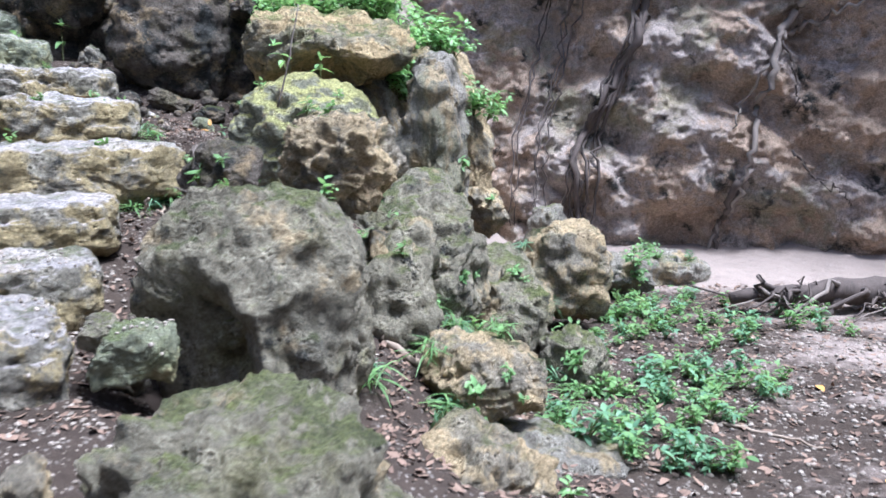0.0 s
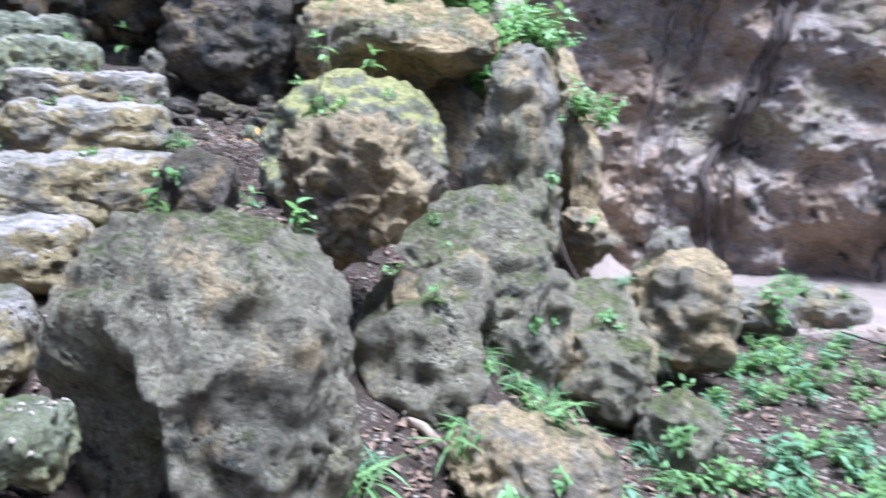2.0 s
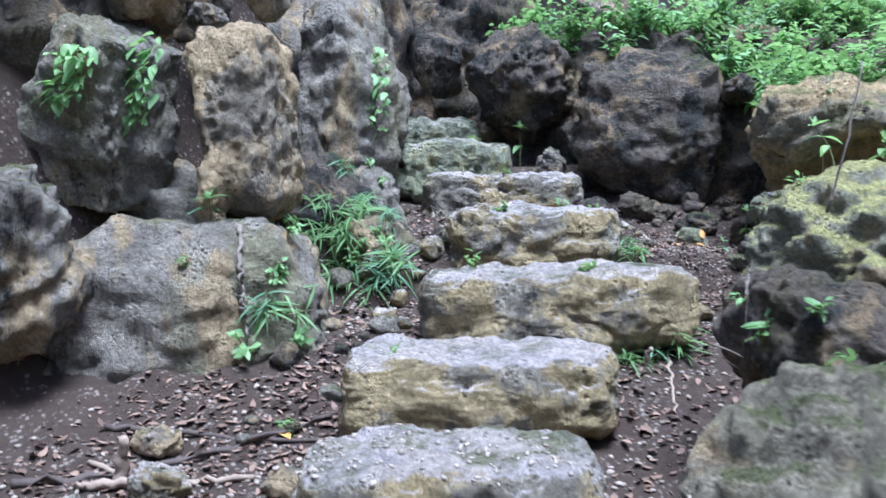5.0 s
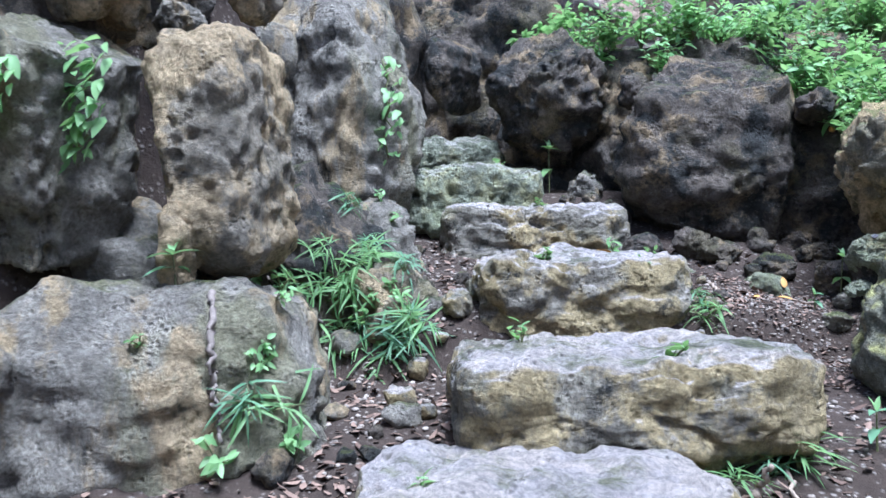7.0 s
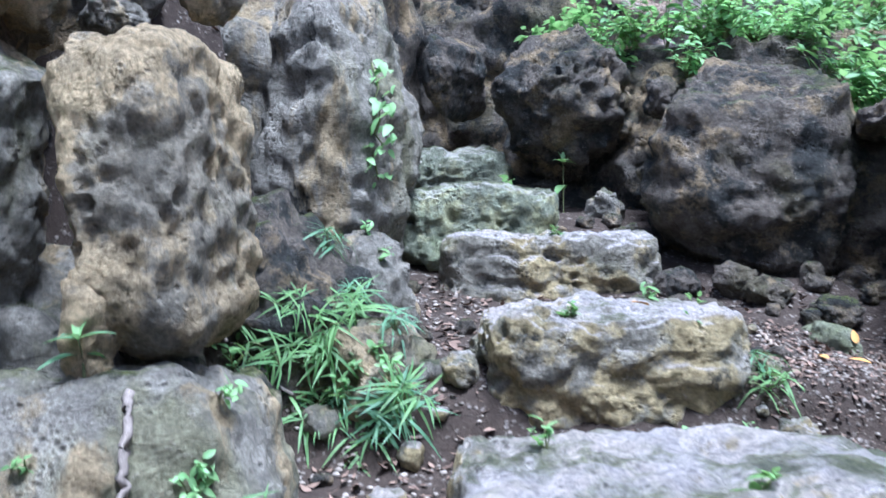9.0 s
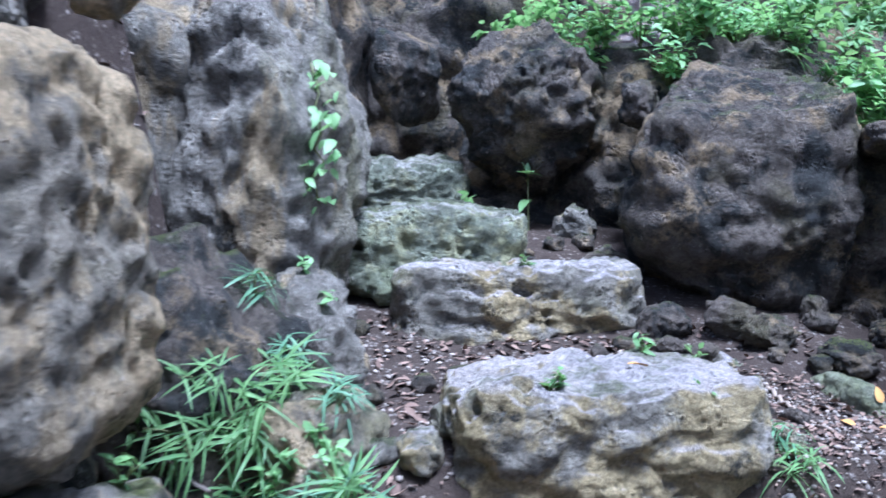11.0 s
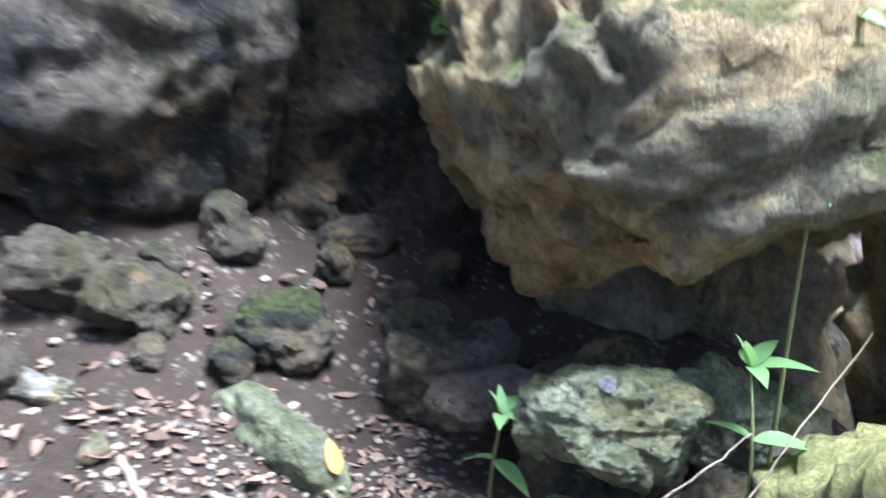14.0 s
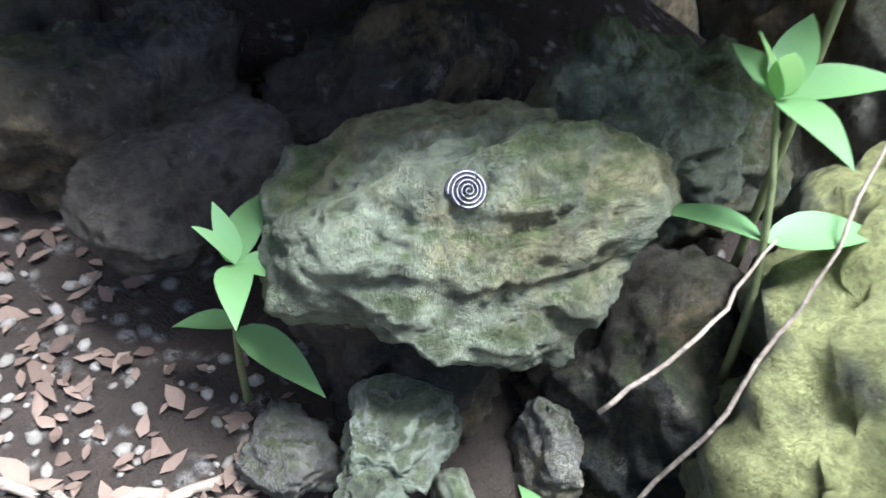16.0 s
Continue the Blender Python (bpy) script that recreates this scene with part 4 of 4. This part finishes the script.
cliff_root([(4.0, 2.5), (4.15, 2.1), (4.2, 1.7)], 0.018, 253, M_ROOT, LB)
cliff_root([(4.2, 1.25), (4.4, 0.95), (4.7, 0.75), (4.8, 0.6)], 0.016, 254, M_ROOT, LB)
cliff_root([(3.9, 2.55), (4.3, 2.7), (4.8, 2.95), (5.2, 3.4)], 0.035, 255, M_ROOT_PALE, LP)


def fallen_tree():
    base = new("fallen_log")
    base.matrix_world = Matrix.Translation((3.25, 7.3, -0.1))
    trunk = wander([(-0.75, -0.05, 0.16), (0.2, 0.0, 0.2), (1.0, 0.1, 0.17), (2.4, 0.2, 0.16)], 7, 0.012, 301)
    part("trunk", mesh_from("trunk", *tube(trunk, [0.05 + 0.075 * min(1, k / 9) for k in range(len(trunk))], 10), M_ROOT), base)
    for k in range(34):
        rr = random.Random(310 + k)
        x = rr.uniform(-0.6, 1.9)
        a = [(x, 0, 0.19), (x + rr.uniform(-0.4, 0.2), rr.uniform(-0.3, 0.1), rr.uniform(0.1, 0.36)), (x + rr.uniform(-1.0, 0.3), rr.uniform(-0.6, 0.1), rr.uniform(-0.12, 0.3))]
        pts = wander(a, 6, 0.02, 330 + k)
        r = rr.choice((0.014, 0.02, 0.032))
        part("branch", mesh_from("branch", *tube(pts, [r * (1 - 0.7 * i / len(pts)) for i in range(len(pts))], 6), M_ROOT if k % 3 else M_ROOT_PALE), base)
    for x in (0.25, 1.2):
        pts = wander([(x, 0, 0.2), (x - 0.22, -0.1, 0.02), (x - 0.35, -0.15, -0.2)], 5, 0.01, int(350 + 10 * x))
        part("branch", mesh_from("branch", *tube(pts, [0.07, 0.065, 0.06, 0.055, 0.05] + [0.045] * (len(pts) - 5), 8), M_ROOT), base)
    tagged(base, "dark fallen log with bare tangled branches on the sand", "log")


fallen_tree()


def stick(points, r, seed, label, material=None, name="stick", lift=True):
    pts = wander([Vector(p) for p in points], 6, min(r * 0.6, 0.006), seed)
    if lift:
        pts = [Vector((p.x, p.y, max(p.z, rest(p.x, p.y, p.z + 0.25)[0].z + r * 0.8))) for p in pts]
    ob = new(name, mesh_from(name, *tube(pts, [r * (1 - 0.5 * k / len(pts)) for k in range(len(pts))], 7), material or M_TWIG))
    return tagged(ob, label, "stick")


def ground_stick(a, b, r, seed, label, material=None):
    pts = [Vector((a[0] + (b[0] - a[0]) * k / 3, a[1] + (b[1] - a[1]) * k / 3, 0)) for k in range(4)]
    return stick([Vector((p.x, p.y, ground_z(p.x, p.y) + r)) for p in pts], r, seed, label, material, lift=False)


ground_stick((-0.3, 4.1), (0.2, 4.0), 0.022, 401, "dry brown branch lying on leaf litter")
ground_stick((-0.2, 4.2), (0.1, 4.02), 0.014, 402, "dry brown branch lying on leaf litter")
ground_stick((-3.15, 3.1), (-2.5, 3.85), 0.014, 403, "dry twig at the foot of the rock wall", M_ROOT)
ground_stick((-3.2, 3.5), (-2.45, 3.75), 0.012, 404, "dry twig at the foot of the rock wall", M_ROOT)
ground_stick((-3.0, 3.2), (-2.55, 3.5), 0.016, 405, "pale broken stick among stones")
ground_stick((-3.1, 3.35), (-2.5, 3.25), 0.01, 406, "pale broken stick among stones")
p407 = rest(-1.06, 4.3)[0] + Vector((0, 0, 0.02))
stick([p407, p407 + Vector((0.12, 0.03, 0.015)), p407 + Vector((0.25, 0.06, 0.02))], 0.032, 407, "short dark rotten log lying on a boulder", M_ROOT, lift=False)
ground_stick((-1.85, 6.45), (-1.62, 6.22), 0.008, 408, "thin brown twig on the litter")
ground_stick((-1.62, 6.22), (-1.42, 6.16), 0.006, 409, "thin brown twig on the litter")
stick([(-1.27, 6.0, 1.45), (-1.2, 5.99, 1.6), (-1.12, 6.01, 1.7), (-0.94, 6.11, 1.81)], 0.0022, 410, "thin grey twig leaning over stones", lift=False)
stick([(-1.29, 6.02, 1.63), (-1.23, 6.01, 1.68), (-1.16, 6.03, 1.715)], 0.002, 416, "thin grey twig leaning over stones", lift=False)
stick([rest(-1.02, 5.35)[0], (-0.93, 5.33, 1.95), (-0.88, 5.36, 2.25)], 0.006, 415, "pale bare vine stem rising from the mossy boulder", M_ROOT_PALE, "vine", lift=False)
ground_stick((-2.05, 6.4), (-1.85, 6.05), 0.008, 411, "thin bare twig beside the steps")
ground_stick((-2.75, 5.15), (-2.55, 5.0), 0.018, 412, "short orange-brown stick by the steps", M_ORANGE_LEAF)
ground_stick((1.3, 4.4), (1.9, 4.1), 0.012, 413, "thin twig on the gravel")
ground_stick((-1.55, 4.75), (-1.45, 4.4), 0.008, 414, "pale twig lying beside a step")
for k, (tops, r, lab) in enumerate(((((-3.25, 4.25, 1.6), (-3.25, 4.25, 1.3), (-3.2, 4.2, 1.27), (-3.08, 4.12, 1.1)), 0.012, "pale bare vine hanging down the rock wall"),
                                    (((-3.2, 4.5, 1.64), (-3.05, 4.6, 1.48), (-3.0, 4.6, 1.15)), 0.007, "thin pale vine hanging down the rock wall"))):
    pts = []
    for a, b2 in zip(tops[:-1], tops[1:]):
        for i in range(4):
            hit = wall_at(Vector(a).lerp(Vector(b2), i / 4))
            if hit and (not pts or (hit[0] - pts[-1]).length < 0.3):
                pts.append(hit[0] + Vector((0.012, -0.014, 0.0)))
    if len(pts) > 3:
        stick(pts, r, 420 + k, lab, M_ROOT_PALE, "vine", lift=False)


def bare_shoot():
    """A dead branching shoot standing beside the slab."""
    foot = Vector((-1.18, 4.02, ground_z(-1.18, 4.02)))
    base = new("dead_shoot")
    base.matrix_world = Matrix.Translation(foot)
    top = 1.42 - foot.z
    main = wander([(0, 0, 0), (0.03, -0.02, top * 0.6), (0.02, -0.03, top)], 5, 0.006, 701)
    part("stem", mesh_from("stem", *tube(main, [0.006 * (1 - 0.6 * k / len(main)) for k in range(len(main))], 6), M_ROOT_PALE), base)
    for k in range(9):
        rr = random.Random(710 + k)
        p = main[3 + k * (len(main) - 4) // 9]
        a = rr.uniform(0, 6.28)
        q = p + Vector((0.11 * math.cos(a), 0.07 * math.sin(a), rr.uniform(0.03, 0.09)))
        part("twig", mesh_from("twig", *tube(wander([p, q], 4, 0.004, 720 + k), 0.0026, 5), M_ROOT_PALE), base)
    tagged(base, "bare dead branching shoot beside the mossy slab", "twig")


bare_shoot()
for k, (x, y, up) in enumerate(((-2.92, 3.3, 0.16), (-1.62, 4.58, 0.1))):
    z = ground_z(x, y)
    stick([(x, y, z - 0.02), (x + 0.02, y, z + up * 0.5), (x + 0.05, y - 0.02, z + up)], 0.026 if k == 0 else 0.014, 730 + k, "broken pale wood stub standing in the litter", lift=False)

# ---- shell ----
def shell():
    hit, n = touch((-1.679, 5.526, 2.305), (0.392, 0.6777, -0.6221))
    base = new("snail_shell")
    n = n.lerp(Vector((-0.3, -0.55, 0.78)), 0.75).normalized()
    base.matrix_world = Matrix.Translation(hit + n * 0.003) @ n.to_track_quat("Z", "Y").to_matrix().to_4x4()
    turns, rad = 4.5, 0.0132
    def coil(r_scale, lift, shift):
        pts, rr = [], []
        for k in range(120):
            t = k / 119
            a = 2 * math.pi * turns * t + shift
            r = rad * (0.03 + 0.9 * t)
            pts.append((r * math.cos(a), r * math.sin(a), lift + 0.004 * (1 - t)))
            rr.append(rad * r_scale * (0.35 + 0.65 * t))
        return tube(pts, rr, 8)
    part("whorl", mesh_from("whorl", *coil(0.13, 0.0, 0.0), M_SHELL_DARK), base, "dark grey coiled whorl")
    part("band", mesh_from("band", *coil(0.026, 0.0022, 0.0), M_SHELL_WHITE), base, "white spiral ridge")
    tagged(base, "small flat snail shell with a white spiral, on a stone", "shell")


shell()


# ---- stones ----
def stone(x, y, size, seed, label, material, sink=0.25, turn=None, group="loose stones", level=4):
    rr = random.Random(seed)
    return rock("stone", (x, y, ground_z(x, y) + size[2] * (0.5 - sink)), size, (rr.uniform(-15, 15), rr.uniform(-15, 15), rr.uniform(0, 360) if turn is None else turn), 500 + seed, label, "stone", group,
                level=level, square=3.2, cuts=9, rough=0.9, pits=0.5, material=material)


ALG, PAL, DRK = "angular green-stained stone among litter", "pale broken limestone lump", "dark stone in the hollow, its colour lowered for shade"
for k, (x, y, s, m, lab, turn) in enumerate((
        
        
        (-1.47, 6.0, (0.1, 0.1, 0.08), M_MOSSY, ALG, 30),
        (-1.78, 6.72, (0.2, 0.18, 0.14), M_DARK_SHADED, DRK, 0), (-2.05, 6.75, (0.2, 0.16, 0.14), M_DARK_SHADED, DRK, 0),
        (-1.45, 6.6, (0.26, 0.22, 0.2), M_DARK_SHADED, DRK, 0), (-1.2, 6.5, (0.24, 0.24, 0.22), M_DARK_SHADED, DRK, 0), (-0.95, 6.3, (0.22, 0.2, 0.22), M_ALGAE, ALG, 0),
        (-1.7, 5.5, (0.25, 0.16, 0.1), M_STEP_GREEN, "flat green-stained stone beside a step", 20), (-1.55, 5.3, (0.14, 0.12, 0.09), M_GREY, PAL, 0), (-1.85, 5.7, (0.12, 0.1, 0.08), M_STEP, PAL, 0),
        (-2.75, 3.3, (0.2, 0.16, 0.12), M_STEP, PAL, 0), (-2.85, 3.05, (0.18, 0.14, 0.1), M_STEP, PAL, 0), (-2.5, 3.1, (0.2, 0.14, 0.1), M_STEP, PAL, 0), (-2.95, 3.5, (0.16, 0.12, 0.1), M_OCHRE, PAL, 0),
        (-2.42, 3.5, (0.16, 0.14, 0.1), M_GREY, PAL, 0), (-1.28, 3.3, (0.22, 0.2, 0.2), M_GREY, PAL, 0), (-1.3, 3.7, (0.2, 0.16, 0.16), M_DARK_SHADED, DRK, 0), (-2.85, 5.55, (0.2, 0.18, 0.16), M_GREY, PAL, 0),
        (-2.95, 5.9, (0.18, 0.16, 0.14), M_DARK_SHADED, DRK, 0), (-2.9, 5.35, (0.14, 0.14, 0.12), M_STEP, PAL, 0), (0.05, 4.35, (0.15, 0.12, 0.1), M_OCHRE, PAL, 0), (0.3, 4.25, (0.12, 0.1, 0.1), M_GREY, PAL, 0),
        (0.75, 3.9, (0.12, 0.1, 0.08), M_STEP, PAL, 0), (-2.45, 6.75, (0.22, 0.16, 0.14), M_DARK_SHADED, DRK, 0), (-2.75, 7.15, (0.24, 0.2, 0.16), M_DARK_SHADED, DRK, 0), (-3.05, 7.6, (0.22, 0.2, 0.18), M_GREY, PAL, 0))):
    stone(x, y, s, k, lab, m, turn=turn, level=5 if k < 11 else 4)


# Dark stones strewn to put the hollow's shade into the floor colour.
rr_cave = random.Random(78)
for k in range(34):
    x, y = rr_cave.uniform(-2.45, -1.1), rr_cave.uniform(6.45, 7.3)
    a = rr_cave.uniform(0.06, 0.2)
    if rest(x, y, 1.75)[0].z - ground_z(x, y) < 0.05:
        stone(x, y, (a, a * rr_cave.uniform(0.6, 1), a * rr_cave.uniform(0.5, 0.9)), 200 + k, "stone on the cave floor, darkened in place of shade", M_DARK_SHADED, level=4)
rr_small = random.Random(77)
placed = 0
while placed < 70:
    u, w = rr_small.uniform(0, 1), rr_small.uniform(-1, 1)
    x, y = -1.6 - 1.9 * u + 0.9 * w, 3.2 + 4.3 * u + 0.45 * w
    p, n = rest(x, y)
    if p.z - ground_z(x, y) > 0.02 or (abs(x + 1.5) < 0.45 and y < 6.0):
        continue
    a = rr_small.uniform(0.04, 0.13)
    stone(x, y, (a, a * rr_small.uniform(0.6, 1), a * rr_small.uniform(0.5, 0.9)), 100 + placed, "small weathered stone in the litter by the steps", rr_small.choice((M_GREY, M_DARK_SHADED, M_STEP, M_DARK_SHADED)), level=3)
    placed += 1


# ---- litter: leaves, pebbles ----
def litter(name, label, count, area, sizes, material, seed, curl=True, on_rock=0.02):
    rr = random.Random(seed)
    pieces = []
    while len(pieces) < count:
        x, y = area(rr)
        p, n = rest(x, y)
        if n.z < 0.55 or p.z - ground_z(x, y) > on_rock:
            continue
        s = rr.uniform(*sizes)
        q = n.to_track_quat("Z", "Y").to_matrix().to_4x4()
        if curl:
            v, f = leaf_grid(s, s * rr.uniform(0.35, 0.6), rr.uniform(-0.5, 0.6), rr.uniform(-0.4, 0.4), 3)
            m = Matrix.Translation(p + n * 0.006) @ q @ pose(0, 0, 0, rr.uniform(-18, 18), rr.uniform(-18, 18), rr.uniform(0, 360))
        else:
            v, f = sphere(1)
            v = v * (1 + 0.25 * np.array([rr.uniform(-1, 1) for _ in range(len(v))]))[:, None] * np.array([s, s * rr.uniform(0.6, 0.9), s * rr.uniform(0.4, 0.7)])
            f = f.tolist()
            m = Matrix.Translation(p + n * s * 0.2) @ q @ pose(0, 0, 0, 0, 0, rr.uniform(0, 360))
        pieces.append((place(v, m), f))
    ob = new(name, mesh_from(name, *joined(pieces), material))
    tagged(ob, label, "litter", kind="stuff")


def along_steps(r):
    u, w = r.uniform(2.4, 8.2), r.gauss(0, 0.75)
    return -0.9 - 0.47 * u * 0.72 + w * 0.88 + 0.35, 0.9 + u * 0.74 + w * 0.47


litter("leaf_litter", "dry brown leaves scattered beside the steps", 2600, along_steps, (0.02, 0.06), M_DEAD, 601)
litter("leaf_litter", "dry brown leaves in the hollow under the outcrop", 1500, lambda r: (r.uniform(-2.15, -1.1), 5.5 + 1.05 * r.random() ** 1.2), (0.01, 0.03), M_DEAD, 602)
litter("leaf_litter", "dry brown leaves on the open ground", 3800, lambda r: (r.uniform(0.2, 4.6), r.uniform(3.0, 8.6)), (0.025, 0.075), M_DEAD, 603)
litter("leaf_litter", "dry leaves between the boulders", 1600, lambda r: (r.uniform(-1.2, 0.7), r.uniform(2.9, 5.6)), (0.025, 0.06), M_DEAD, 604)
litter("leaf_litter", "dry leaves at the foot of the rock wall", 1000, lambda r: (r.uniform(-3.3, -2.2), r.uniform(2.6, 4.2)), (0.015, 0.05), M_DEAD, 609)
litter("pebbles", "small pale limestone pebbles on the path", 1900, lambda r: (r.uniform(-3.1, -1.0), r.uniform(2.2, 3.7)), (0.003, 0.013), M_PEBBLE, 605, False, 0.6)
litter("pebbles", "small pale limestone pebbles beside the steps", 1500, along_steps, (0.004, 0.016), M_PEBBLE, 606, False)
litter("pebbles", "pale pebbles among leaf litter", 800, lambda r: (r.uniform(-2.1, -1.15), 5.7 + 0.8 * r.random()), (0.003, 0.01), M_PEBBLE, 607, False)
litter("pebbles", "pale gravel on the open ground", 2200, lambda r: (r.uniform(0.1, 3.6), r.uniform(2.6, 6.5)), (0.006, 0.022), M_PEBBLE, 608, False)


def fallen_leaf(x, y, size, turn, seed):
    p, n = rest(x, y)
    v, f = leaf_grid(size, size * 0.45, 0.3, 0.15, 8)
    ob = new("fallen_leaf", mesh_from("fallen_leaf", v, f, M_ORANGE_LEAF))
    ob.matrix_world = Matrix.Translation(p + n * 0.012) @ n.to_track_quat("Z", "Y").to_matrix().to_4x4() @ pose(0, 0, 0, 4, 3, turn)
    tagged(ob, "dry yellow-orange fallen leaf", "leaf", "fallen leaves")


for k, (x, y, s, a) in enumerate(((-1.72, 6.1, 0.08, 70), (-1.82, 6.16, 0.07, 30), (-2.65, 3.75, 0.1, 60), (1.95, 3.6, 0.12, 80), (-1.7, 6.33, 0.06, 10), (-2.35, 5.75, 0.08, 10), (2.3, 5.1, 0.1, 0))):
    fallen_leaf(x, y, s, a, k)


def cut_branch():
    hit = touch((-1.56, 5.5, 2.33), (0.02, 1, 0.0))
    if hit:
        p = hit[0]
        v, f = tube([p + Vector((0, 0.05, 0)), p + Vector((-0.005, -0.02, 0.0)), p + Vector((-0.01, -0.07, 0.005))], [0.022, 0.021, 0.019], 10)
        base = new("cut_branch", mesh_from("cut_branch", v, f, M_ROOT))
        tagged(base, "cut branch stub with a fresh orange end", "branch")
        e = p + Vector((-0.01, -0.071, 0.005))
        v, f = tube([e, e + Vector((0, -0.004, 0))], [0.018, 0.016], 12)
        part("cut_end", mesh_from("cut_end", v, f, M_ORANGE_LEAF), base, "fresh orange sawn end")


cut_branch()
